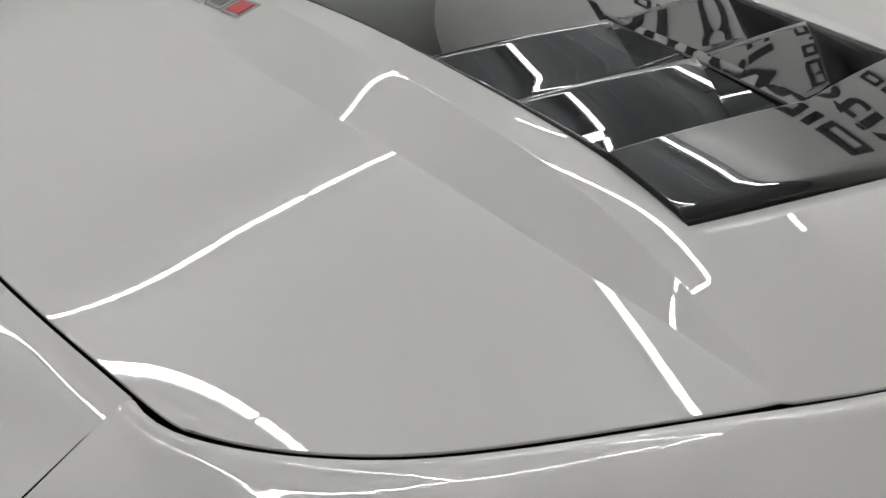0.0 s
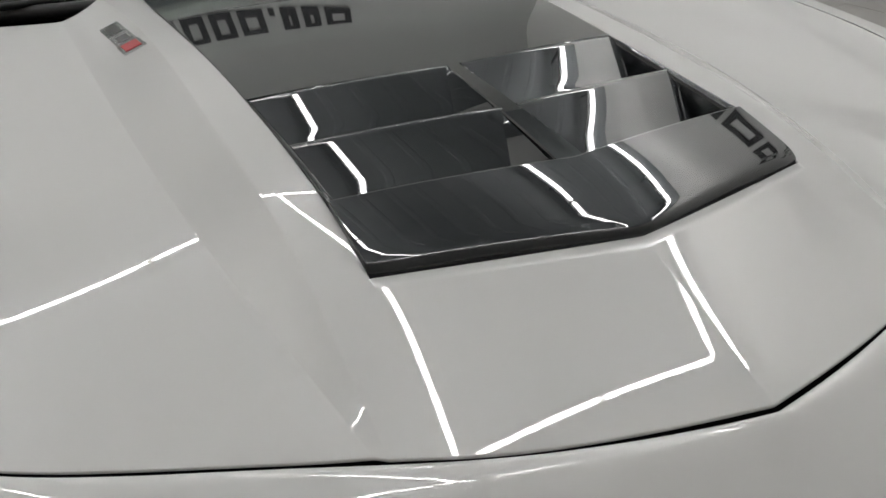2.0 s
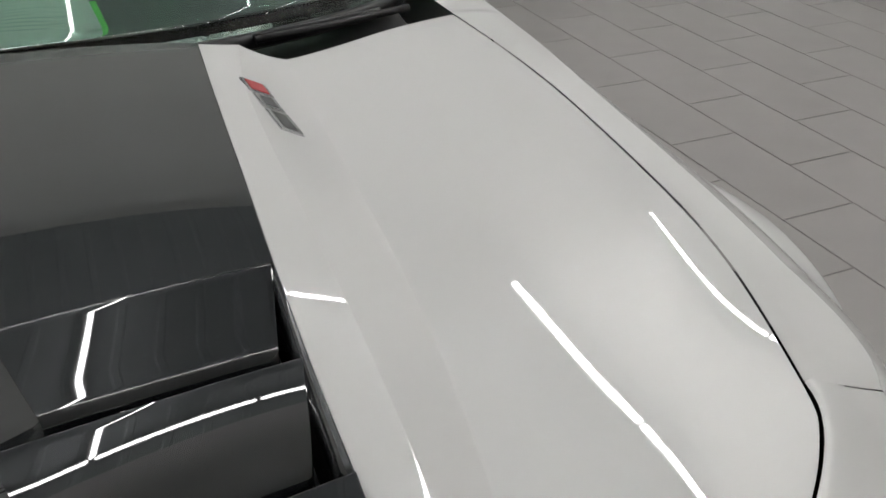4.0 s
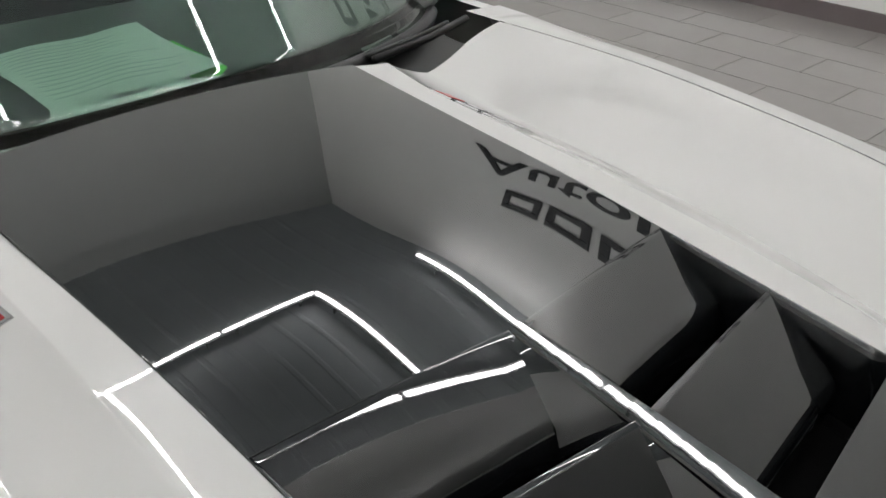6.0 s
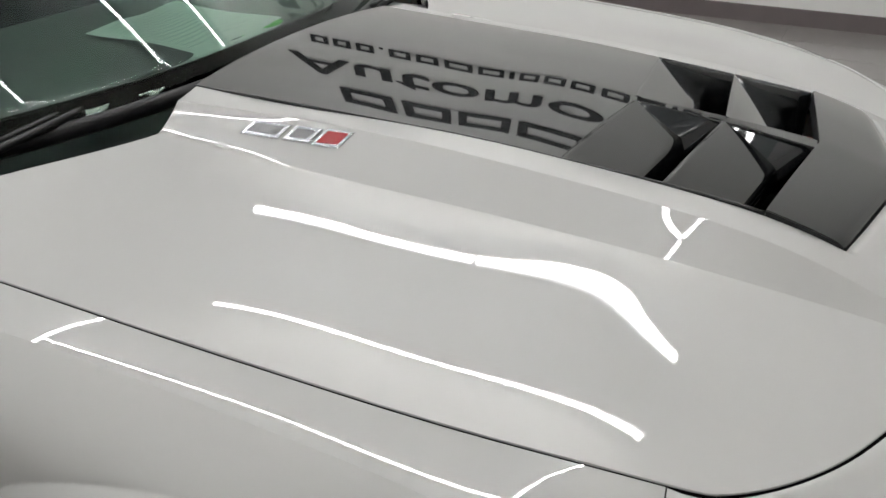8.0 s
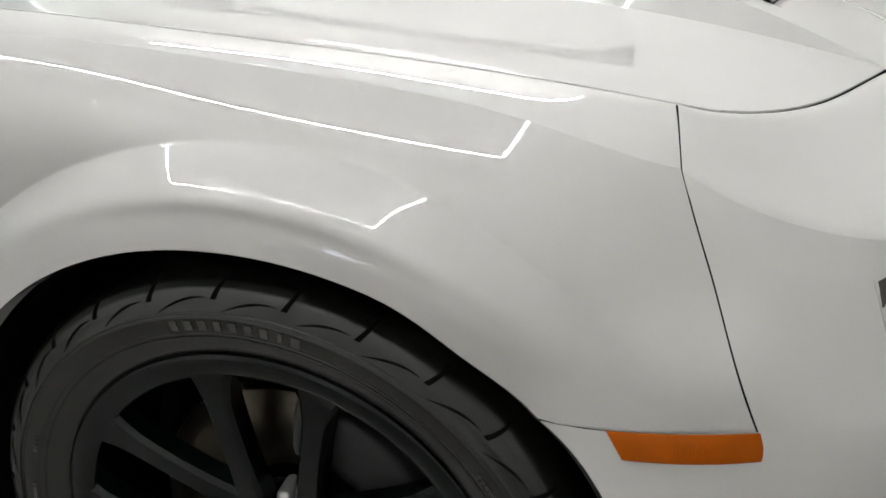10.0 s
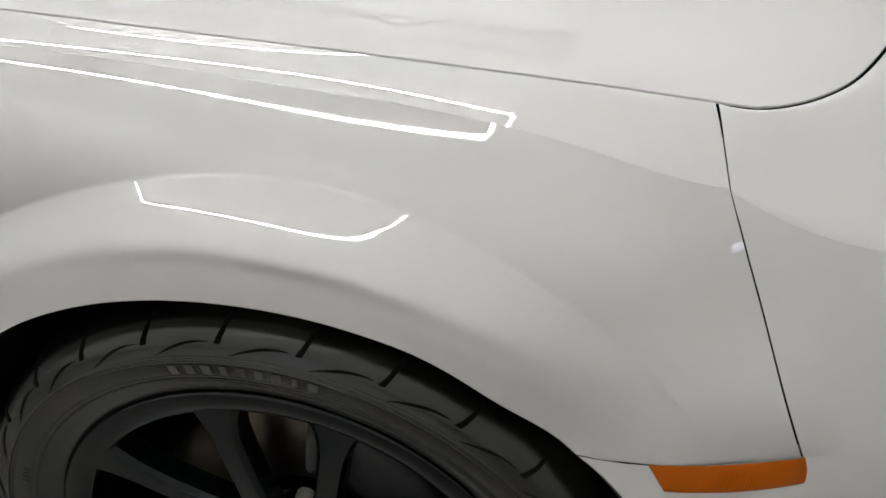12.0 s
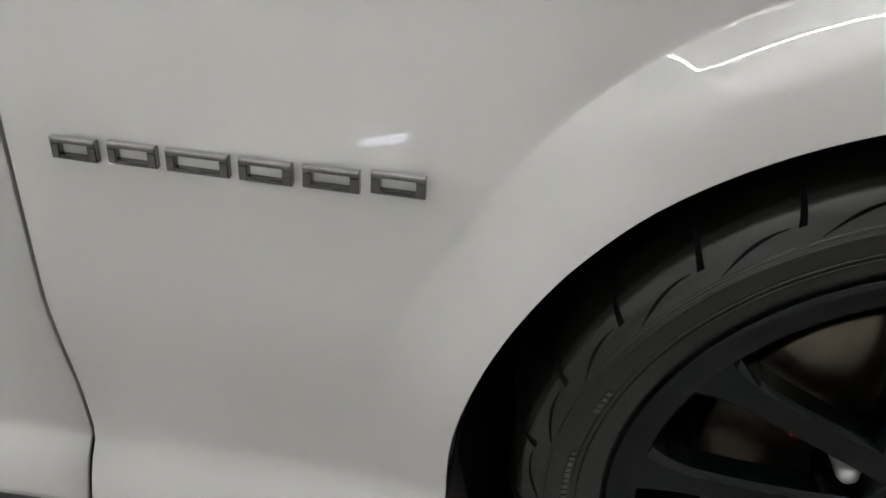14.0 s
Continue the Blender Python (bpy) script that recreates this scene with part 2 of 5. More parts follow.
def tube_light(length):
    ob = thing("tube_light", "slim white glowing tube light on the dark ceiling", "light", group="ceiling tube lights")
    bm = bmesh.new()
    box(bm, -0.03, -length / 2, 0.025, 0.03, length / 2, 0.06, 0.004)
    part("housing", bm, DARK_CHROME, ob, smooth=False)
    bm = bmesh.new()
    box(bm, -0.021, -length / 2 + 0.004, -0.02, 0.021, length / 2 - 0.004, 0.0245, 0.012)
    part("diffuser", bm, TUBE, ob, "glowing white diffuser")
    for s in (-1, 1):
        bm = bmesh.new()
        box(bm, -0.012, s * length * 0.35 - 0.01, 0.0605, 0.012, s * length * 0.35 + 0.01, ROOM_Z - TUBE_Z, 0.002)
        part("hanger", bm, DARK_CHROME, ob, smooth=False)
    return ob


# corners of the tube rectangle over the car, and the tubes along the walls
RECT_X0, RECT_X1, RECT_Y0, RECT_Y1 = 0.4, 2.75, -0.75, 4.25
WALL_TUBE_X = 4.2
WEST_X = -1.95


def light_run(proto_of, a, b, n):
    """n tubes end to end from a to b, with thin gaps."""
    a, b = Vector((*a, TUBE_Z)), Vector((*b, TUBE_Z))
    step = (b - a) / n
    length = round(step.length - 0.03, 3)
    turn = math.degrees(math.atan2(-step.x, step.y))
    if length not in proto_of:
        proto_of[length] = tube_light(length)
        first = proto_of[length]
        c = a + step * 0.5
        first.matrix_basis = pose(c.x, c.y, c.z, 0, 0, turn)
        rest = range(1, n)
    else:
        rest = range(n)
    for i in rest:
        c = a + step * (i + 0.5)
        copy_thing(proto_of[length], pose(c.x, c.y, c.z, 0, 0, turn))


PROTO = {}
light_run(PROTO, (RECT_X1, RECT_Y0), (RECT_X1, RECT_Y1), 2)
light_run(PROTO, (RECT_X0, RECT_Y0), (RECT_X0, RECT_Y1), 2)
light_run(PROTO, (RECT_X0, RECT_Y0), (RECT_X1, RECT_Y0), 2)
light_run(PROTO, (RECT_X0, RECT_Y1), (RECT_X1, RECT_Y1), 2)
light_run(PROTO, (WALL_TUBE_X, RECT_Y0), (WALL_TUBE_X, RECT_Y1), 2)
light_run(PROTO, (WEST_X, RECT_Y0), (WEST_X, RECT_Y1), 2)
light_run(PROTO, (WEST_X, RECT_Y0), (RECT_X0, RECT_Y0), 2)
light_run(PROTO, (WEST_X, RECT_Y1), (RECT_X0, RECT_Y1), 2)


# ---- the car: lines of the right half, mirrored (x > 0 here) ----
EDGE = path3([(0.297, 0.495, 0.960), (0.285, 0.30, 0.951), (0.264, -0.10, 0.932), (0.258, -0.30, 0.910), (0.257, -0.465, 0.872), (0.262, -0.637, 0.818)])
INNER = path3([(0.3548, 0.482, 0.0), (0.3305, 0.330, 0.0), (0.3204, 0.160, 0.0), (0.3170, 0.000, 0.0), (0.3137, -0.150, 0.0), (0.3095, -0.300, 0.0), (0.3069, -0.420, 0.0), (0.3074, -0.520, 0.0), (0.3085, -0.618, 0.0)])
CREASE = path3([(0.4225, 0.464, 0.0), (0.4151, 0.330, 0.0), (0.4074, 0.160, 0.0), (0.4000, 0.000, 0.0), (0.3903, -0.150, 0.0), (0.3751, -0.300, 0.0), (0.3569, -0.420, 0.0), (0.3365, -0.520, 0.0), (0.3180, -0.612, 0.0)])
SEAM_SIDE = path3([(0.786, 0.649, 0.905), (0.786, 0.30, 0.903), (0.770, 0.0, 0.890), (0.750, -0.18, 0.875), (0.707, -0.36, 0.844), (0.690, -0.405, 0.836)])
SEAM_FRONT = path3([(0.318, -0.612, 0.815), (0.395, -0.582, 0.820), (0.55, -0.515, 0.823), (0.632, -0.463, 0.827), (0.690, -0.405, 0.836)])
SEAM_NOSE = path3([(0.0, -0.702, 0.805), (0.15, -0.672, 0.813), (0.262, -0.637, 0.818)])
COWL_EDGE = path3([(0.4225, 0.464, 0.928), (0.50, 0.50, 0.925), (0.65, 0.585, 0.916), (0.786, 0.649, 0.905)])

# heights of the bonnet's three skins (dome top and nose, dome flank, outer panel): control heights of smooth sheets,
# rows along y, columns across, for the right half
DOME_TOP = (
    (0.73849, 0.73410, 0.72497, 0.71479, 0.70616, 0.70009, 0.69579),
    (0.80103, 0.80231, 0.79643, 0.78874, 0.77963, 0.77110, 0.76089),
    (0.86941, 0.86285, 0.85716, 0.84872, 0.83958, 0.82733, 0.81231),
    (0.92518, 0.91952, 0.91664, 0.91044, 0.90057, 0.88667, 0.86243),
    (0.94506, 0.93111, 0.92181, 0.91875, 0.92261, 0.91478, 0.88473),
    (0.95696, 0.94530, 0.93835, 0.93600, 0.93562, 0.92875, 0.90922),
    (0.97438, 0.96644, 0.96103, 0.95617, 0.94856, 0.93976, 0.93284),
    (0.99234, 0.97846, 0.96659, 0.95685, 0.95038, 0.94906, 0.95181),
    (1.01063, 0.98965, 0.97214, 0.95873, 0.95070, 0.94921, 0.95391),
    (1.03361, 1.00842, 0.98776, 0.97183, 0.96079, 0.95461, 0.95370),
    (1.06402, 1.03583, 1.01197, 0.99235, 0.97681, 0.96534, 0.95808),
)
DOME_FLANK = (
    (0.75157, 0.76824, 0.76782, 0.75014, 0.71536, 0.66371),
    (0.81271, 0.80994, 0.79357, 0.76255, 0.72003, 0.66715),
    (0.93909, 0.90314, 0.86962, 0.83944, 0.81226, 0.78677),
    (0.97462, 0.93740, 0.90706, 0.88363, 0.86484, 0.85128),
    (0.94864, 0.94589, 0.93117, 0.90371, 0.88837, 0.88522),
    (0.97569, 0.96396, 0.94383, 0.91494, 0.89940, 0.89833),
    (1.01468, 0.97491, 0.94356, 0.92185, 0.91536, 0.92447),
    (1.06374, 1.00474, 0.96214, 0.93630, 0.92749, 0.93538),
    (1.19293, 1.10363, 1.03048, 0.97356, 0.93312, 0.90934),
)
OUTER_PANEL = (
    (0.77203, 0.76456, 0.75621, 0.74669, 0.73522, 0.72126, 0.70481, 0.68621, 0.66576),
    (0.81632, 0.80984, 0.80443, 0.80012, 0.79468, 0.78663, 0.77672, 0.76670, 0.75727),
    (0.86490, 0.85870, 0.85238, 0.84590, 0.84074, 0.83533, 0.83082, 0.83066, 0.83524),
    (0.90107, 0.89314, 0.88438, 0.87441, 0.86699, 0.86179, 0.86261, 0.87254, 0.89073),
    (0.92094, 0.91136, 0.90243, 0.89440, 0.88800, 0.88035, 0.87812, 0.88829, 0.91022),
    (0.93069, 0.92048, 0.91126, 0.90290, 0.89563, 0.88958, 0.88792, 0.89502, 0.91105),
    (0.93914, 0.92874, 0.91991, 0.91289, 0.90798, 0.90465, 0.90307, 0.90423, 0.90896),
    (0.95132, 0.94179, 0.93338, 0.92604, 0.91963, 0.91396, 0.90906, 0.90522, 0.90274),
    (0.96604, 0.95591, 0.94631, 0.93719, 0.92842, 0.91992, 0.91171, 0.90388, 0.89651),
    (0.98204, 0.97005, 0.95823, 0.94654, 0.93495, 0.92342, 0.91198, 0.90066, 0.88948),
)


def sheet(rows, x0, x1, y0, y1):
    """The height of a uniform cubic sheet over its control heights."""
    k = np.array(rows)
    ny, nx = k.shape[0] - 3, k.shape[1] - 3

    def weights(q, n):
        i = int(min(max(math.floor(q), 0), n - 1))
        f = q - i
        return i, np.array([(1 - f) ** 3, 3 * f**3 - 6 * f * f + 4, -3 * f**3 + 3 * f * f + 3 * f + 1, f**3]) / 6

    def at(x, y):
        i, a = weights((min(max(x, x0), x1) - x0) / (x1 - x0) * nx, nx)
        j, b = weights((min(max(y, y0), y1) - y0) / (y1 - y0) * ny, ny)
        return float(b @ k[j:j + 4, i:i + 4] @ a)

    return at


top_z = sheet(DOME_TOP, 0.0, 0.36, -0.72, 0.50)
flank_z = sheet(DOME_FLANK, 0.28, 0.44, -0.64, 0.50)
panel_z = sheet(OUTER_PANEL, 0.30, 0.80, -0.64, 0.66)


def laid(curve, height):
    """A plan curve laid onto a skin."""
    def at(s):
        p = curve(s)
        return np.array([p[0], p[1], height(p[0], p[1])])
    return at


EDGE, INNER, CREASE = laid(EDGE, top_z), laid(INNER, top_z), laid(CREASE, panel_z)
SEAM_SIDE, SEAM_FRONT, SEAM_NOSE, COWL_EDGE = laid(SEAM_SIDE, panel_z), laid(SEAM_FRONT, panel_z), laid(SEAM_NOSE, top_z), laid(COWL_EDGE, panel_z)
SHOULDER = spline([(-0.378, 0.811, 0.805), (-0.27, 0.826, 0.840), (-0.15, 0.833, 0.860), (0.0, 0.840, 0.875), (0.1, 0.843, 0.881), (0.35, 0.856, 0.890), (0.66, 0.873, 0.897), (1.2, 0.89, 0.905)])
DROP = spline([(0.0, 0.0), (0.004, 0.010), (0.008, 0.018), (0.013, 0.0245), (0.019, 0.0312), (0.025, 0.0355), (0.033, 0.0385), (0.045, 0.040), (0.06, 0.041), (0.10, 0.050), (0.15, 0.061), (0.26, 0.073), (0.40, 0.074), (0.56, 0.053), (0.595, 0.051), (0.615, 0.063), (0.66, 0.079), (0.68, 0.082)])
# sheets of the front wing: its top (heights over x, y), its side (how far out, over y and height) and the
# flare over the wheel (how far out, over the angle round the hub and the radius)
WING_TOP = (
    (0.76613, 0.73698, 0.70665, 0.67513, 0.64243, 0.60850, 0.57333),
    (0.84511, 0.83472, 0.82319, 0.81021, 0.79514, 0.77781, 0.75821),
    (0.87603, 0.87242, 0.86711, 0.86025, 0.85196, 0.84117, 0.82786),
    (0.89529, 0.89188, 0.88669, 0.87964, 0.87026, 0.85786, 0.84276),
    (0.90811, 0.90379, 0.89880, 0.89324, 0.88536, 0.87562, 0.86512),
    (0.90681, 0.90766, 0.90633, 0.90282, 0.89630, 0.88652, 0.87404),
    (0.90357, 0.90784, 0.90774, 0.90336, 0.89499, 0.88312, 0.86772),
    (0.87238, 0.89319, 0.90629, 0.91155, 0.90874, 0.89812, 0.87991),
    (0.80984, 0.84617, 0.87427, 0.89409, 0.90562, 0.90883, 0.90374),
)
WING_SIDE = (
    (0.84960, 0.86263, 0.99212, 0.48844, 0.92405, 0.93485, 0.95066, 0.97098),
    (0.76463, 0.86059, 0.97618, 0.58246, 0.92445, 0.94046, 0.95016, 0.97214),
    (0.66720, 0.84890, 0.96511, 0.67054, 0.92256, 0.94281, 0.94876, 0.97084),
    (0.55746, 0.82811, 0.95978, 0.75189, 0.91817, 0.94113, 0.94650, 0.96703),
    (0.43758, 0.80618, 0.95868, 0.82362, 0.91282, 0.93448, 0.94331, 0.96069),
    (0.31199, 0.78651, 0.94211, 0.87885, 0.91132, 0.92581, 0.93905, 0.95181),
    (0.18430, 0.76801, 0.91062, 0.91001, 0.91106, 0.91969, 0.93379, 0.94020),
    (0.05587, 0.74440, 0.86185, 0.90228, 0.90571, 0.91642, 0.92647, 0.92531),
    (-0.07306, 0.71604, 0.80903, 0.85528, 0.88383, 0.90407, 0.91181, 0.90616),
    (-0.20243, 0.68478, 0.76833, 0.80062, 0.83766, 0.86459, 0.88257, 0.88171),
    (-0.33223, 0.65089, 0.73978, 0.74359, 0.76789, 0.79392, 0.83675, 0.85158),
)
WING_FLARE = (
    (0.94119, 0.94411, 0.94738, 0.95086, 0.95032, 0.94774, 0.93532, 0.91754, 0.48425),
    (0.94299, 0.94515, 0.94846, 0.95222, 0.95164, 0.94895, 0.93586, 0.92033, 0.45323),
    (0.94373, 0.94566, 0.94902, 0.95264, 0.95196, 0.94959, 0.93637, 0.92129, 0.44646),
    (0.94333, 0.94538, 0.94857, 0.95254, 0.95210, 0.94900, 0.93604, 0.92005, 0.46407),
    (0.94147, 0.94447, 0.94855, 0.95096, 0.95014, 0.94854, 0.93779, 0.91594, 0.50647),
    (0.93784, 0.94327, 0.94859, 0.94776, 0.94773, 0.94623, 0.93370, 0.90595, 0.57397),
    (0.93226, 0.94203, 0.94657, 0.94757, 0.95262, 0.94849, 0.92772, 0.89132, 0.66673),
    (0.92462, 0.94095, 0.93927, 0.94112, 0.93576, 0.92966, 0.92361, 0.87788, 0.78483),
    (0.91485, 0.94016, 0.92441, 0.92901, 0.91709, 0.90997, 0.91807, 0.86835, 0.92824),
    (0.90294, 0.93974, 0.90301, 0.91751, 0.89310, 0.89413, 0.91271, 0.86373, 1.09691),
    (0.88890, 0.93974, 0.87925, 0.90907, 0.85788, 0.87902, 0.90632, 0.86422, 1.29077),
    (0.87273, 0.94020, 0.85562, 0.90193, 0.80879, 0.86329, 0.89841, 0.86984, 1.50977),
    (0.85444, 0.94109, 0.83226, 0.89630, 0.74582, 0.84694, 0.88900, 0.88061, 1.75387),
)
wing_top = sheet(WING_TOP, 0.74, 0.88, -0.40, 0.68)
wing_side = sheet(WING_SIDE, -0.50, 0.78, 0.60, 0.90)
wing_flare = sheet(WING_FLARE, -1.0, 1.0, 0.38, 0.50)
FLARE_R = 0.4785
WHEEL_Z = 0.345
ARCH_A, ARCH_B = 0.405, 0.392


@lru_cache(maxsize=None)
def shoulder(y):
    """The crease in which the wing's top and its side meet."""
    x0, z0 = SHOULDER(y)
    k = min(1.0, max(0.0, (0.75 - y) / 0.09))
    x, z = x0, z0
    for _ in range(12):
        z = wing_top(x, y)
        x = wing_side(min(y, 0.752), z)
    return x0 + (x - x0) * k, z0 + (z - z0) * k


def ease(q):
    q = min(1.0, max(0.0, q))
    return q * q * (3 - 2 * q)


def sheet_x(y, z):
    """The side without its flare."""
    xs, zs = shoulder(y)
    d = max(zs - z, 0.0)
    low = xs + DROP(d)
    yw = min(y, 0.752)
    high = wing_side(yw, z) + (xs - shoulder(yw)[0] if y > yw else 0.0)
    return low + (high - low) * max(ease((z - 0.62) / 0.08), ease((-0.10 - y) / 0.15))


def side_x(y, z):
    """How far out the body's side is at a place of its length and height."""
    xs, zs = shoulder(y)
    x = sheet_x(y, z)
    r = math.hypot(y, z - WHEEL_Z)
    if r < FLARE_R:
        a = math.atan2(-y, z - WHEEL_Z)
        k = min(max(a, -0.95), 0.90)
        foot = sheet_x(-FLARE_R * math.sin(a), WHEEL_Z + FLARE_R * math.cos(a))
        step = wing_flare(k, r) - wing_flare(k, FLARE_R)
        soft = (wing_flare(k, 0.395) - wing_flare(k, FLARE_R)) * ease((FLARE_R - r) / (FLARE_R - 0.395))
        fade = max(ease((-0.55 - a) / 0.5), ease((a - 0.60) / 0.35))
        x = foot + step + (soft - step) * fade
    # ahead of the wheel the lower edge runs into the bumper's edge
    if y < -0.20 and z < 0.73:
        w = ease((0.73 - z) / 0.125) * ease((-0.20 - y) / 0.08)
        x += w * (float(np.interp(y, (-0.474, -0.37, -0.284), (0.8735, 0.9095, 0.9175))) - x)
    return x


def spread(x, y):
    """The left side stands a little wider than the right one."""
    fade = min(1.0, max(0.0, (y + 0.55) / 0.12))
    ahead = min(1.0, max(0.0, (-0.20 - y) / 0.15))
    return x + fade * (0.2 * max(0.0, x - 0.80) + 0.014 * ahead * min(1.0, max(0.0, (x - 0.765) / 0.05)))


def joint_y(z):
    """Where the joint of wing and bumper runs, by height."""
    top = shoulder(-0.376)[1]
    return -0.376 - 0.098 * (top - z) / (top - 0.5978)


def arch_z(y):
    q = 1 - (y / ARCH_A) ** 2
    return WHEEL_Z + ARCH_B * math.sqrt(q) - 0.027 * ease((-0.13 - y) / 0.16) if q > 0 else WHEEL_Z


CAR = thing("sports_car", "white two-door sports car with black louvred bonnet insert on tiled floor", "car")


def dense(keys, n, near=0.012):
    """Even steps from 0 to 1, with extra steps beside each key, so that a crease turns within a few millimetres."""
    s = set(np.linspace(0, 1, n).round(5))
    for k in keys:
        s |= {round(min(max(k + d, 0), 1), 5) for d in (-near, -near / 3, 0, near / 3, near)}
    return np.array(sorted(s))


def build_hood():
    bm = bmesh.new()
    vs = dense((0.0, 1.0), 90, 0.004)
    # dome: flat top strip, sharp shoulder, flank down to the crease
    rows = []
    for v in vs:
        e, i, k = EDGE(v), INNER(v), CREASE(v)
        row = [e]
        for a, b, height in ((e, i, top_z), (i, k, flank_z)):
            span = max(0.004, float(np.linalg.norm(b - a)))
            d = min(0.3, 0.0022 / span)
            f0, f1 = height(a[0], a[1]) - a[2], height(b[0], b[1]) - b[2]
            for s in [d / 2, d] + list(np.linspace(0, 1, 12)[1:-1] * (1 - 2 * d) + d) + [1 - d, 1 - d / 2]:
                p = a + (b - a) * s
                row.append(np.array([p[0], p[1], height(p[0], p[1]) - f0 * (1 - s) - f1 * s]))
            row.append(b)
        rows.append(row)
    both_sides(bm, rows)
    # outer panel
    rows = coons(COWL_EDGE, SEAM_FRONT, CREASE, SEAM_SIDE, 44, 60, us=dense((0.0, 1.0), 44, 0.006), vs=vs)
    rows = [[p if j in (0, len(r) - 1) else np.array([p[0], p[1], panel_z(p[0], p[1])]) for j, p in enumerate(r)] for r in rows]
    both_sides(bm, rows)
    # nose, ahead of the insert
    s0 = min(vs, key=lambda s: abs(EDGE(s)[1] + 0.465))
    front_edge = laid(path3([(0.0, -0.520, 0.868), (0.13, -0.495, 0.870), tuple(EDGE(s0))]), top_z)
    mid = laid(path3([(0.0, -0.520, 0.868), (0.0, -0.60, 0.846), (0.0, -0.702, 0.805)]), top_z)
    tail = lambda v: EDGE(s0 + (1 - s0) * v)
    rows = coons(front_edge, SEAM_NOSE, mid, tail, 26, 26, us=dense((0.0,), 26, 0.01), vs=[(s - s0) / (1 - s0) for s in vs if s >= s0])
    rows = [[np.array([p[0], p[1], top_z(p[0], p[1])]) for p in r] for r in rows]
    both_sides(bm, rows)
    bmesh.ops.remove_doubles(bm, verts=bm.verts, dist=0.0004)
    bmesh.ops.recalc_face_normals(bm, faces=bm.faces)
    hem(bm, 0.0025)
    # Lower turned edge is near-black, painting the shade of the shut line.
    hem(bm, 0.03, slot=1)
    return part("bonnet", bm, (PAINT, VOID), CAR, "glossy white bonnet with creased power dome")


build_hood()

INS_Z = spline([(-0.54, 0.886), (-0.52, 0.8905), (-0.40, 0.9150), (-0.27, 0.931), (-0.10, 0.9458), (0.05, 0.9572), (0.2, 0.9630), (0.54, 0.975)])


def ins_z(x, y):
    return INS_Z(y) - 0.12 * x * x - 0.23 * x**4


INS_X = spline([(-0.47, 0.257), (-0.3, 0.2575), (-0.1, 0.2635), (0.3, 0.2845), (0.52, 0.2985)])
ROW_SIDE = (-0.099, -0.235, -0.366, -0.463)
ROW_MID = (-0.127, -0.267, -0.402, -0.520)


LOUVRE_END = 0.72


def louvre_at(i, u, s):
    """A place on louvre i of the right bank: u from the spine to the rail, s forward from its rear edge."""
    xa = 0.0105 + 0.050 * s
    xb = (0.2615, 0.2585)[i] - (0.030, 0.038)[i] * s
    x = xa + (xb - xa) * u
    y0, y1 = row_y(i, x), row_y(i + 1, x)
    y = y0 + (y1 - y0) * s
    c = max(0.0, s)
    # the two halves fall away from the spine like a shallow roof, and the plates steepen forward
    roof = (0.050 * x - 0.10 * x * x) * (0.35 + 0.65 * min(1.0, c / 0.5)) - 0.0015
    return x, y, ins_z(x, y) - roof - (0.045 * c if i == 0 else 0.044 * c + 0.012 * c * c)



def row_y(i, x):
    s = min(abs(x) / 0.26, 1)
    return ROW_MID[i] + (ROW_SIDE[i] - ROW_MID[i]) * s


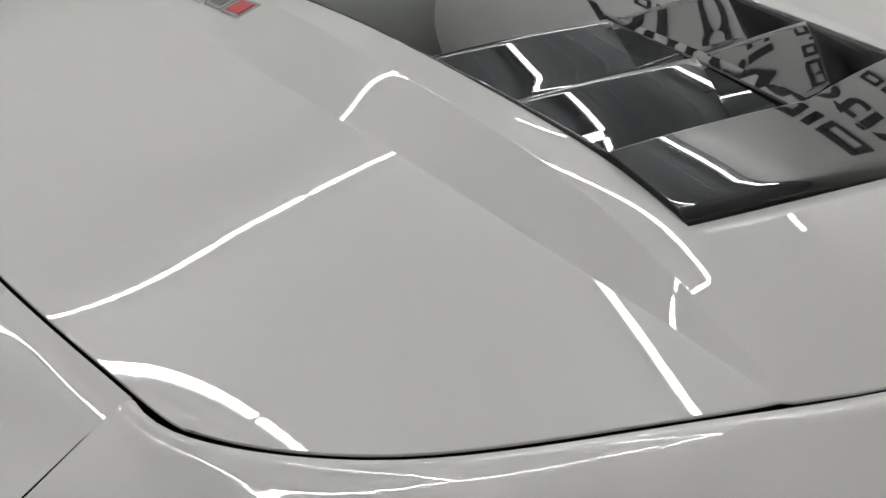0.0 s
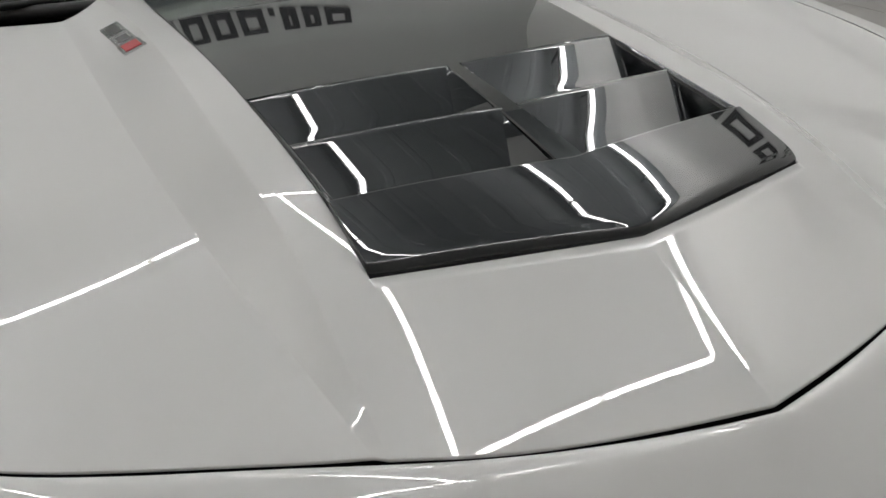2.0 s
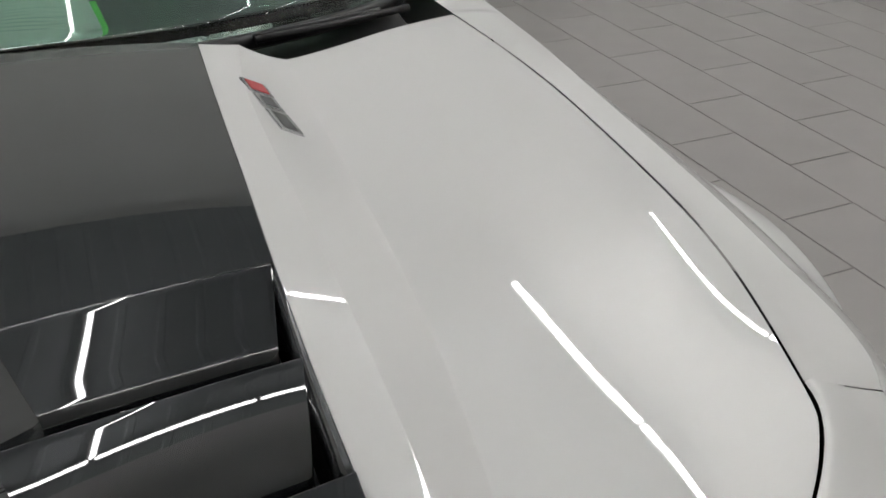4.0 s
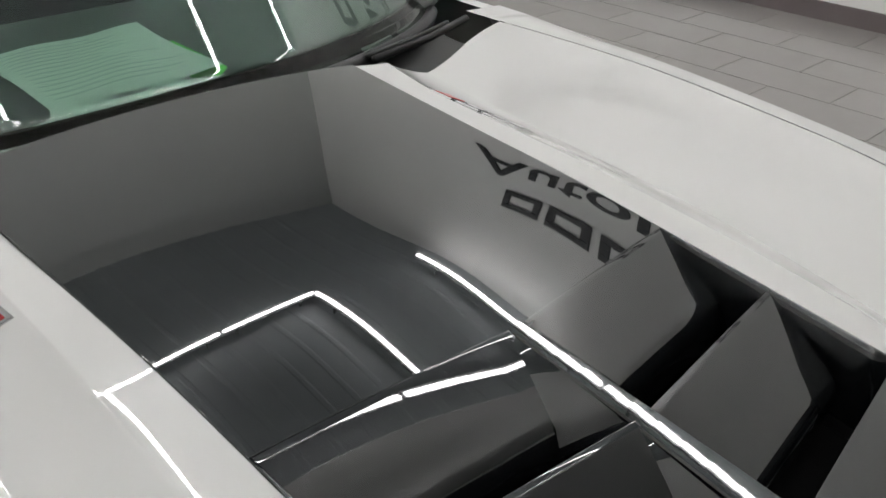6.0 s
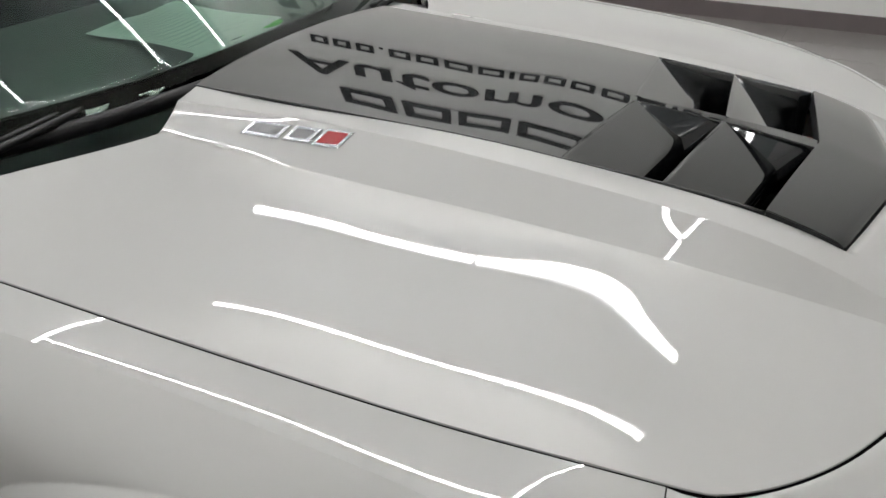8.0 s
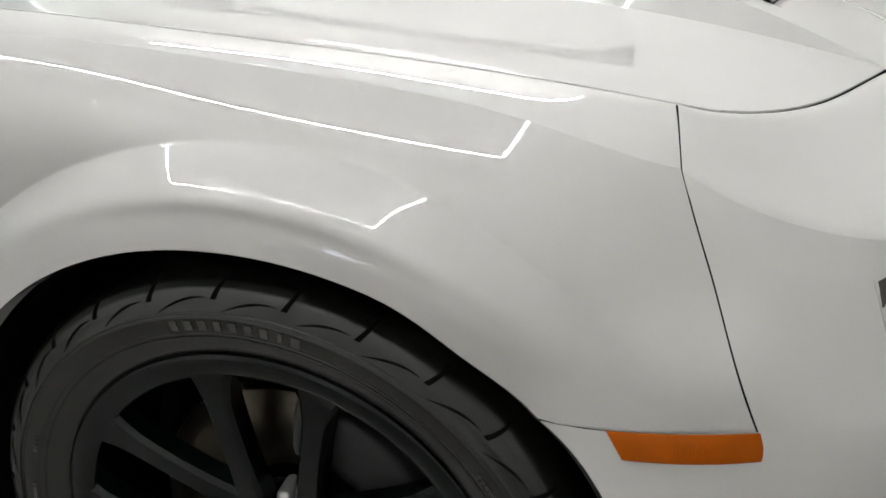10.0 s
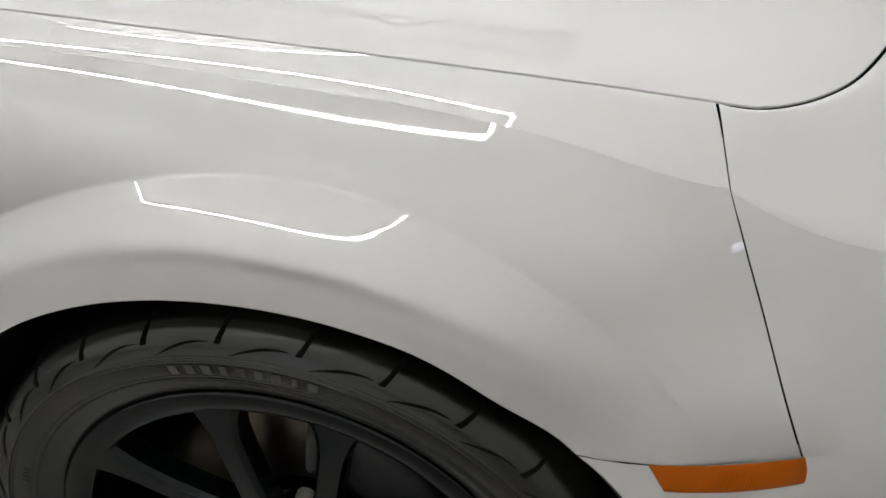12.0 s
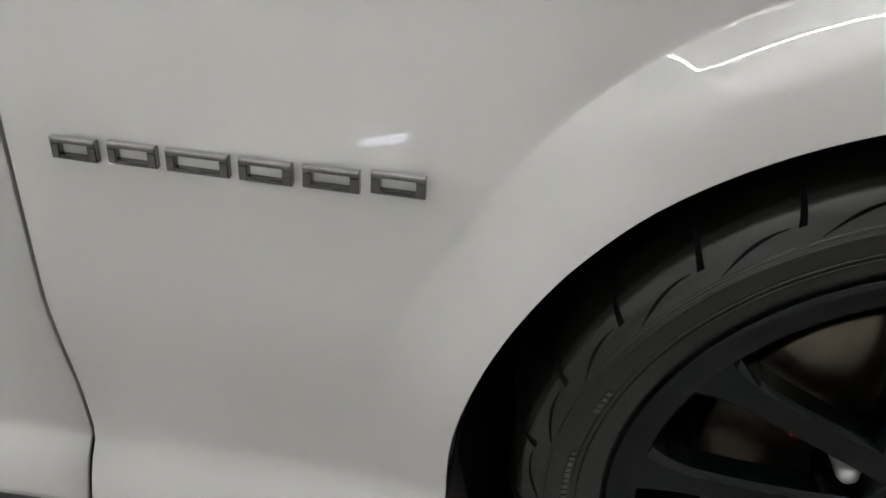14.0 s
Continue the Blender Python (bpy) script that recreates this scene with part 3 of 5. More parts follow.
def build_insert():
    bm = bmesh.new()
    xs = dense((1.0,), 13, 0.012)
    # rear panel
    rows = []
    for s in dense((0.0, 1.0), 26, 0.005):
        row = []
        for u in xs:
            y1 = 0.512 - 0.014 * u * u
            y = y1 + (row_y(0, u * 0.264) - y1) * s
            x = u * INS_X(y)
            row.append((x, y, ins_z(x, y)))
        rows.append(row)
    both_sides(bm, rows)
    # front panel with its rounded lip
    rows = []
    for s in (0, 0.008, 0.025, 0.2, 0.4, 0.6, 0.75, 0.85, 0.91, 0.94, 0.955, 0.97, 0.985, 1.0):
        row = []
        for u in xs:
            ya, yb = row_y(2, u * 0.255), row_y(3, u * 0.257) + 0.003 * max(0.0, (u - 0.93) / 0.07) ** 2
            y = ya + (yb - ya) * s
            x = u * INS_X(y)
            drop = (0.0085 + 0.002 * u * u) * s - 0.004 + 0.005 * max(0, (s - 0.86) / 0.14) ** 2
            row.append((x, y, ins_z(x, y) - drop))
        rows.append(row)
    both_sides(bm, rows)
    # side rails beside the louvres
    rows = []
    for s in np.linspace(0, 1, 12):
        y = ROW_SIDE[0] + (ROW_SIDE[2] - ROW_SIDE[0]) * s
        x1 = INS_X(y)
        z = ins_z(x1, y)
        rows.append([(x1, y, z), (x1 - 0.0015, y, z + 0.0005), (x1 - 0.0035 - 0.004 * s, y, z - 0.001), (x1 - 0.0055 - 0.005 * s, y, z - 0.007), (x1 - 0.008 - 0.005 * s, y, z - 0.030), (x1 - 0.009 - 0.005 * s, y, z - 0.085)])
    both_sides(bm, rows)
    bmesh.ops.remove_doubles(bm, verts=bm.verts, dist=0.0006)
    bmesh.ops.recalc_face_normals(bm, faces=bm.faces)
    hem(bm, 0.002)
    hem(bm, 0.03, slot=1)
    ins = part("bonnet_insert", bm, (CARBON, BLACK), CAR, "black gloss carbon bonnet insert with louvres")
    # spine between the two banks of louvres
    bm = bmesh.new()
    rows = []
    for s in np.linspace(0, 1, 12):
        y = ROW_MID[0] + 0.004 + (ROW_MID[2] - ROW_MID[0] - 0.008) * s
        z = ins_z(0, y)
        w = 0.0095 + 0.008 * s
        rows.append([(-w, y, z - 0.09), (-w, y, z - 0.002), (-w + 0.0015, y, z), (w - 0.0015, y, z), (w, y, z - 0.002), (w, y, z - 0.09)])
    grid(bm, rows)
    bmesh.ops.recalc_face_normals(bm, faces=bm.faces)
    part("spine", bm, CARBON, ins, smooth=False)
    # louvres: each drops forward from its rear edge, turns down at its front and has a folded outer edge
    lip = ((0.0, 0.0), (0.02, 0.0004), (0.04, 0.0017), (0.056, 0.0040), (0.068, 0.0072), (0.075, 0.0110), (0.078, 0.016), (0.078, 0.024))
    for side in (-1, 1):
        for i in range(2):
            bm = bmesh.new()
            rows = []
            wide = 1.0 if i else 1.7
            start = ((-0.018, 0.006), (-0.012, 0.0022), (-0.005, 0.0005)) if i else ((-0.015, 0.005), (-0.009, 0.0018), (-0.004, 0.0004))
            for s, d in start + tuple((q, 0.0) for q in np.linspace(0.002, LOUVRE_END - 0.08 * wide - 0.012, 14)) + tuple((LOUVRE_END - 0.078 + wide * (q - 0.078) + 0.078, wide * d) for q, d in lip):
                row = []
                for u in np.linspace(0, 1, 12):
                    x, y, z = louvre_at(i, u, s)
                    row.append((side * x, y, z - d))
                rows.append(row)
            grid(bm, rows, side < 0)
            flange = [row[-1] for row in rows]
            grid(bm, [flange, [(x + side * 0.0004, y, z - 0.016 * min(1.0, max(0.0, k - 2) / 6)) for k, (x, y, z) in enumerate(flange)]])
            bmesh.ops.recalc_face_normals(bm, faces=bm.faces)
            louvre = part("louvre", bm, CARBON, ins)
            # sloping cheek that closes the louvre against the spine
            bm = bmesh.new()
            rows = []
            for s in np.linspace(0, LOUVRE_END, 12):
                x, y, z = louvre_at(i, 0.0, s)
                y0, y1 = row_y(i, 0.0105), row_y(i + 1, 0.0105)
                ty = y0 + (y1 - y0) * s / LOUVRE_END
                rows.append([(side * 0.0105, ty, ins_z(0.0105, ty) - 0.0012), (side * x, y, z - (0.02 if s > LOUVRE_END - 0.01 else 0.0002))])
            grid(bm, rows)
            bmesh.ops.recalc_face_normals(bm, faces=bm.faces)
            part("louvre_cheek", bm, CARBON, louvre)
    # Near-black box that paints the shade in the depth below the louvres.
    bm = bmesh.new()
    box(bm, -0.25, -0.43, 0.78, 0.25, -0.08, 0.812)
    part("duct_shade", bm, VOID, ins, smooth=False)
    return ins


build_insert()
GAP = 0.004


def build_fender(side):
    name_label = "glossy white front wing with flared wheel arch"
    bm = bmesh.new()
    # top, from the bonnet gap to the shoulder
    ys = sorted(set(np.linspace(-0.376, 0.752, 70).round(4)))
    seam = [SEAM_SIDE(s) for s in np.linspace(0, 1, 200)]
    seam_y = np.array([p[1] for p in seam])[::-1]
    seam_x = np.array([p[0] for p in seam])[::-1]
    seam_z = np.array([p[2] for p in seam])[::-1]
    rows = []
    for y in ys:
        xs, zs = shoulder(y)
        yy = max(y, -0.362)
        a = np.array([np.interp(yy, seam_y, seam_x) + GAP, yy, np.interp(yy, seam_y, seam_z) - 0.0005])
        b = np.array([xs, y, zs])
        row = []
        for s in (0, 0.1, 0.25, 0.45, 0.65, 0.8, 0.9, 0.95, 0.985, 1.0):
            p = a + (b - a) * s
            if y < 0.66:
                gap = a[2] - wing_top(a[0], a[1])
                p[2] = wing_top(p[0], p[1]) + gap * (1 - s) ** 3 + (b[2] - wing_top(b[0], b[1])) * s
            row.append((p[0], p[1], p[2]))
        rows.append(row)
    rows = [[(side * p[0], p[1], p[2]) for p in r] for r in rows]
    grid(bm, rows, side > 0)
    # side over the arch
    cols = [ARCH_A * math.sin(a) for a in np.linspace(math.asin(-0.282 / ARCH_A), math.pi / 2, 120)]
    front = [y for y in np.linspace(-0.376, -0.282, 10, endpoint=False)]

    def column(y, zb, ytilt=0.0):
        """One section from the shoulder down, with close points at the shoulder and at the flare's crease."""
        zs = shoulder(y)[1]
        at = lambda s: (y - ytilt * s, zs + (zb - zs) * s)
        radius = lambda s: math.hypot(at(s)[0], at(s)[1] - WHEEL_Z)
        mark = next((s for s in np.linspace(0.02, 0.98, 193) if radius(s) < FLARE_R), 0.97) if y < ARCH_A - 1e-6 else 0.52
        e0, e1 = 0.0025 / (zs - zb), 0.0015 / (zs - zb)
        steps = [0, e0 / 2, e0, 2 * e0] + list(np.linspace(0, 1, 32)[1:-1] * (mark - 2 * e0 - e1) + 2 * e0) + [mark - e1, mark, mark + e1] + list(np.linspace(0, 1, 34)[1:] * (1 - mark - e1) + mark + e1)
        pts = []
        for s in steps:
            yq, z = at(s)
            pts.append((side * side_x(max(yq, -0.5), z), yq, z))
        return pts

    rows = []
    for y in front:
        f = (y + 0.282) / (-0.376 + 0.282)
        rows.append(column(y, 0.5962, 0.098 * f))
    for y in cols:
        rows.append(column(y, max(arch_z(y), 0.345)))
    behind = sorted(set(np.linspace(ARCH_A, 0.50, 22).round(4)) | set(np.linspace(0.50, 0.752, 16).round(4)))
    rows += [column(y, 0.345) for y in behind[1:]]
    grid(bm, rows, side > 0)
    grid(bm, [[(side * side_x(y, z), y, z) for z in np.linspace(0.345, 0.232, 8)] for y in behind], side > 0)
    # turned lip of the arch
    lip, inner = [], []
    for a in np.linspace(-0.76, math.pi / 2, 60):
        y = ARCH_A * math.sin(a)
        z = arch_z(y)
        lip.append((side * side_x(y, z), y, z))
        inner.append((side * (side_x(y, z) - 0.035), y * 0.995, WHEEL_Z + (z - WHEEL_Z) * 0.995))
    grid(bm, [lip, inner], side < 0)
    bmesh.ops.remove_doubles(bm, verts=bm.verts, dist=0.0003)
    for v in bm.verts:
        v.co.x = spread(v.co.x, v.co.y)
    bmesh.ops.recalc_face_normals(bm, faces=bm.faces)
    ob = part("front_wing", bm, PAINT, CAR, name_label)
    return ob


for s in (-1, 1):
    build_fender(s)


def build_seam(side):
    """Near-black strip that paints the shade in the joint of wing and bumper."""
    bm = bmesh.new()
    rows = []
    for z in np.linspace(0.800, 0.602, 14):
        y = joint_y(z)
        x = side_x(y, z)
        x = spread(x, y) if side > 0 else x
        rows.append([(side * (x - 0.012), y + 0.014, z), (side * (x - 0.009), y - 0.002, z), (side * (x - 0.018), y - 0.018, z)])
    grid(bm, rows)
    part("wing_seam_shade", bm, VOID, CAR)


for s in (-1, 1):
    build_seam(s)


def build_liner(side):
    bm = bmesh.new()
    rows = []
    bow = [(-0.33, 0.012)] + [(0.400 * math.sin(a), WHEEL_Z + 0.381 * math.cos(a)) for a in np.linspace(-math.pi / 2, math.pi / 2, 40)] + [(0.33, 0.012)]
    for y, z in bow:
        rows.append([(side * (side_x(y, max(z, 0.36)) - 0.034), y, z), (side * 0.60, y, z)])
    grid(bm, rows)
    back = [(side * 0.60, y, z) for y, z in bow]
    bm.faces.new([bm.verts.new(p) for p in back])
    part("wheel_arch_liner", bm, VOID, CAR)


for s in (-1, 1):
    build_liner(s)

# ---- front bumper ----
LEVELS_UP = [
    [(0.7100, -0.3632, 0.8436), (0.6932, -0.4087, 0.8355), (0.6335, -0.4665, 0.8268), (0.551, -0.5187, 0.8228), (0.396, -0.5855, 0.8197), (0.20, -0.661, 0.8150), (0.0, -0.707, 0.8045)],
    [(0.812, -0.382, 0.803), (0.799, -0.46, 0.776), (0.775, -0.552, 0.757), (0.715, -0.620, 0.752), (0.60, -0.68, 0.752), (0.35, -0.75, 0.755), (0.0, -0.79, 0.757)],
    [(0.8455, -0.418, 0.722), (0.818, -0.490, 0.722), (0.788, -0.559, 0.722), (0.725, -0.632, 0.722), (0.60, -0.695, 0.724), (0.35, -0.77, 0.730), (0.0, -0.81, 0.735)],
    [(0.862, -0.449, 0.66), (0.838, -0.51, 0.66), (0.806, -0.575, 0.66), (0.745, -0.648, 0.66), (0.62, -0.715, 0.66), (0.36, -0.78, 0.66), (0.0, -0.825, 0.66)],
    [(0.873, -0.474, 0.597), (0.854, -0.532, 0.597), (0.824, -0.592, 0.597), (0.765, -0.660, 0.597), (0.640, -0.720, 0.597), (0.380, -0.785, 0.597), (0.000, -0.830, 0.597)],
]
LEVELS_LOW = [
    [(0.917, -0.284, 0.597), (0.909, -0.370, 0.597), (0.873, -0.474, 0.597), (0.854, -0.532, 0.597), (0.824, -0.592, 0.597), (0.765, -0.660, 0.597), (0.640, -0.720, 0.597), (0.380, -0.785, 0.597), (0.000, -0.830, 0.597)],
    [(0.923, -0.335, 0.55), (0.905, -0.410, 0.55), (0.876, -0.492, 0.55), (0.857, -0.545, 0.55), (0.830, -0.600, 0.55), (0.772, -0.665, 0.55), (0.640, -0.725, 0.55), (0.380, -0.790, 0.55), (0.000, -0.835, 0.55)],
    [(0.929, -0.380, 0.47), (0.905, -0.450, 0.47), (0.879, -0.510, 0.47), (0.858, -0.560, 0.47), (0.830, -0.605, 0.47), (0.775, -0.660, 0.47), (0.640, -0.720, 0.47), (0.380, -0.785, 0.47), (0.000, -0.830, 0.47)],
    [(0.931, -0.406, 0.36), (0.907, -0.465, 0.36), (0.880, -0.520, 0.36), (0.858, -0.565, 0.36), (0.828, -0.605, 0.36), (0.770, -0.650, 0.36), (0.630, -0.705, 0.36), (0.380, -0.770, 0.36), (0.000, -0.815, 0.36)],
    [(0.928, -0.408, 0.25), (0.903, -0.465, 0.25), (0.876, -0.515, 0.25), (0.856, -0.566, 0.25), (0.836, -0.616, 0.25), (0.775, -0.664, 0.25), (0.635, -0.720, 0.25), (0.385, -0.788, 0.25), (0.000, -0.838, 0.25)],
]


def follow_wing(levels):
    """Ends the upper bumper's lines on the wing's edge, with close lines where the shoulder turns."""
    top, crease, rest = levels[0], levels[1], levels[2:]
    lines = [top, crease]
    for f in (0.07, 0.15, 0.25, 0.4, 0.65):
        lines.append([tuple((1 - f) * a + f * b for a, b in zip(p, q)) for p, q in zip(crease, rest[0])])
    lines += rest
    out = [top]
    for line in lines[1:]:
        z = line[0][2]
        y = joint_y(z)
        out.append([(side_x(y, z) - 0.0005, y - (0.0009 if z > 0.79 else 0.0013), z)] + line[1:])
    return out


LEVELS_UP[0] = [(x, y, (panel_z(x, y) if x > 0.318 else top_z(x, y)) - 0.001) for x, y, z in LEVELS_UP[0]]
LEVELS_UP[1][0] = (*LEVELS_UP[1][0][:2], shoulder(-0.377)[1] - 0.001)
LEVELS_UP = follow_wing(LEVELS_UP)


def level_rows(levels, us, splits, first_straight=False):
    """Rows between the level lines, smooth from level to level; the first step may stay straight, to leave a crease."""
    cs = [path3(l) for l in levels]
    rows = []
    if first_straight:
        for s in [0.0, 0.015, 0.03, 0.05, 0.08, 0.12, 0.17] + list(np.linspace(0.24, 1, splits + 2, endpoint=False)):
            rows.append([(1 - s) * cs[0](u) + s * cs[1](u) + np.array([0, 0, 0.0075]) * (1 - s) * (1 - math.exp(-s / 0.06)) for u in us])
        cs = cs[1:]
    ups = [path3([c(u) for c in cs]) for u in us]
    for s in dense((0.0,) if first_straight else (), splits * (len(cs) - 1) + 1, 0.01):
        rows.append([up(s) for up in ups])
    return rows


def cut_hole(bm, polygon, axes=(1, 2), keep_if=None):
    """Cuts a convex outline (counter-clockwise, seen in the plane of two axes) out of a sheet."""
    n = len(polygon)
    for i in range(n):
        a, b = polygon[i], polygon[(i + 1) % n]
        co, no = [0, 0, 0], [0, 0, 0]
        co[axes[0]], co[axes[1]] = a
        dx, dy = b[0] - a[0], b[1] - a[1]
        no[axes[0]], no[axes[1]] = dy, -dx
        bmesh.ops.bisect_plane(bm, geom=bm.verts[:] + bm.edges[:] + bm.faces[:], plane_co=co, plane_no=no, dist=1e-5)
    polygon = polygon[::-1] if sum(a[0] * b[1] - b[0] * a[1] for a, b in zip(polygon, polygon[1:] + polygon[:1])) < 0 else polygon
    gone = []
    for f in bm.faces:
        c = f.calc_center_median()
        p = (c[axes[0]], c[axes[1]])
        inside = all((polygon[(i + 1) % n][0] - polygon[i][0]) * (p[1] - polygon[i][1]) - (polygon[(i + 1) % n][1] - polygon[i][1]) * (p[0] - polygon[i][0]) > 0 for i in range(n))
        if inside and (keep_if is None or not keep_if(c)):
            gone.append(f)
    bmesh.ops.delete(bm, geom=gone, context="FACES")


HEAD_HOLE = [(-0.5595, 0.722), (-0.567, 0.700), (-0.610, 0.606), (-0.616, 0.600), (-0.626, 0.5975), (-1.1, 0.612), (-1.1, 0.752), (-0.80, 0.748), (-0.68, 0.738), (-0.5700, 0.7265)]
FOG_HOLE = [(-0.600, 0.505), (-0.604, 0.335), (-0.612, 0.33), (-0.640, 0.37), (-0.648, 0.53), (-0.643, 0.542), (-0.607, 0.515)]


def build_bumper():
    bm = bmesh.new()
    us = np.linspace(0, 1, 61)
    both_sides(bm, level_rows(LEVELS_UP, us, 5, True))
    both_sides(bm, level_rows(LEVELS_LOW, us, 8))
    bmesh.ops.remove_doubles(bm, verts=bm.verts, dist=0.0004)
    cut_hole(bm, HEAD_HOLE)
    cut_hole(bm, FOG_HOLE, keep_if=lambda c: abs(c.x) < 0.70)
    bmesh.ops.recalc_face_normals(bm, faces=bm.faces)
    for v in bm.verts:
        v.co.x = spread(v.co.x, v.co.y)
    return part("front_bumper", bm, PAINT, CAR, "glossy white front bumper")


build_bumper()


def build_liner_edge(side):
    """Rolled black edge of the wheel-arch liner, ahead of the wheel."""
    low = path3([line[0] for line in LEVELS_LOW][::-1])
    edge = [low(u) for u in np.linspace(0, 1, 24)]
    for y in np.linspace(-0.270, -0.05, 20):
        edge.append(np.array([side_x(y, arch_z(y)), y, arch_z(y)]))
    rows = []
    for k, p in enumerate(edge):
        inward = np.array([0.0, -p[1], WHEEL_Z - p[2]])
        inward /= np.linalg.norm(inward)
        wide = 1.0 - 0.6 * k / len(edge)
        rows.append([(side * (p[0] - dx), *(p + inward * d * wide)[1:]) for d, dx in ((0.001, 0.012), (0.004, 0.007), (0.008, 0.006), (0.012, 0.010), (0.014, 0.018), (0.020, 0.060))])
    bm = bmesh.new()
    grid(bm, rows)
    bmesh.ops.recalc_face_normals(bm, faces=bm.faces)
    part("liner_edge", bm, BLACK, CAR, "black plastic edge of the wheel-arch liner")


for s in (-1, 1):
    build_liner_edge(s)


def build_headlight(side):
    # white ramp under the lamp
    bm = bmesh.new()
    low = path3([(0.815, -0.605, 0.598), (0.765, -0.660, 0.597), (0.64, -0.72, 0.597), (0.38, -0.785, 0.60)])
    high = path3([(0.780, -0.555, 0.655), (0.72, -0.598, 0.660), (0.60, -0.656, 0.662), (0.36, -0.715, 0.667)])
    rows = []
    for s in np.linspace(0, 1, 10):
        rows.append([(side * p[0], p[1], p[2]) for p in [low(u) * (1 - s) + high(u) * s + np.array([0, 0.012, -0.012]) * math.sin(math.pi * s) for u in np.linspace(0, 1, 24)]])
    grid(bm, rows, side > 0)
    bmesh.ops.recalc_face_normals(bm, faces=bm.faces)
    part("headlight_ramp", bm, PAINT, CAR)
    lamp = new("headlight")
    lamp.parent = CAR
    tagged(lamp, "dark recessed headlight with silver ribs")
    top = path3([(0.775, -0.540, 0.735), (0.71, -0.592, 0.742), (0.59, -0.648, 0.748), (0.36, -0.71, 0.752)])
    bm = bmesh.new()
    rows = [[(side * p[0], p[1], p[2]) for p in [high(u) * (1 - s) + top(u) * s + np.array([0, 0.004, 0]) for u in np.linspace(0, 1, 20)]] for s in (-0.1, 0.5, 1.05)]
    grid(bm, rows)
    part("housing", bm, BLACK, lamp)
    for u0, u1, mat, s0, s1, nm in ((0.20, 0.23, LAMP_GREY, 0.0, 0.95, "bezel"), (0.235, 0.32, RIB, 0.08, 0.37, "reflector"), (0.235, 0.32, RIB, 0.45, 0.80, "reflector"), (0.325, 0.36, LAMP_GREY, 0.02, 1.0, "bezel"),
                                    (0.235, 0.32, LAMP_GREY, 0.38, 0.44, "bezel"), (0.235, 0.32, LAMP_GREY, -0.03, 0.07, "bezel"), (0.37, 0.80, LAMP_GREY, 0.66, 0.80, "bezel"), (0.37, 0.80, LAMP_GREY, -0.02, 0.12, "bezel"), (0.37, 0.78, VOID, 0.13, 0.65, "lamp_bowl")):
        n = 9
        for k in range(n if mat is RIB else 1):
            a = u0 + (u1 - u0) * k / n if mat is RIB else u0
            b = a + (u1 - u0) / n * 0.6 if mat is RIB else u1
            bm = bmesh.new()
            rr = []
            for s in np.linspace(s0, s1, 3):
                rr.append([tuple(np.array([side, 1, 1]) * (high(u + 0.07 * (s - 0.5)) * (1 - s) + top(u + 0.07 * (s - 0.5)) * s + np.array([0.004, -0.008, 0]))) for u in np.linspace(a, b, 4)])
            grid(bm, rr)
            ret = bmesh.ops.extrude_face_region(bm, geom=bm.faces[:])
            for v in [g for g in ret["geom"] if isinstance(g, bmesh.types.BMVert)]:
                v.co += Vector((side * 0.004, -0.006, 0))
            bmesh.ops.recalc_face_normals(bm, faces=bm.faces)
            part("reflector_rib" if mat is RIB else nm, bm, mat, lamp, smooth=False)
    # side of the recess: smoky lens, its white ramp reflection painted as a sheet below
    edge = lambda u: 0.30 + 0.62 * ((u - 0.0) / 0.195) ** 1.3
    for nm, mat, lo, hi, out in (("lens_side", LENS, edge, lambda u: 1.02, 0.012), ("ramp_reflection", PAINT, lambda u: -0.12, lambda u: edge(u) + 0.02, 0.010)):
        bm = bmesh.new()
        rr = []
        for s in np.linspace(0, 1, 7):
            row = []
            for u in np.linspace(0.0, 0.195, 10):
                v = lo(u) + (hi(u) - lo(u)) * s
                row.append(tuple(np.array([side, 1, 1]) * (high(u) * (1 - v) + top(u) * v + np.array([0.004, -out, 0]))))
            rr.append(row)
        grid(bm, rr)
        bmesh.ops.recalc_face_normals(bm, faces=bm.faces)
        part(nm, bm, mat, lamp)
    # dark end wall of the recess
    bm = bmesh.new()
    a = [(0.790, -0.556, 0.724), (0.815, -0.605, 0.605)]
    b = [(0.755, -0.535, 0.735), (0.775, -0.56, 0.64)]
    grid(bm, [[(side * p[0], p[1], p[2]) for p in a], [(side * p[0], p[1], p[2]) for p in b]])
    part("recess_wall", bm, PAINT, CAR)


for s in (-1, 1):
    build_headlight(s)


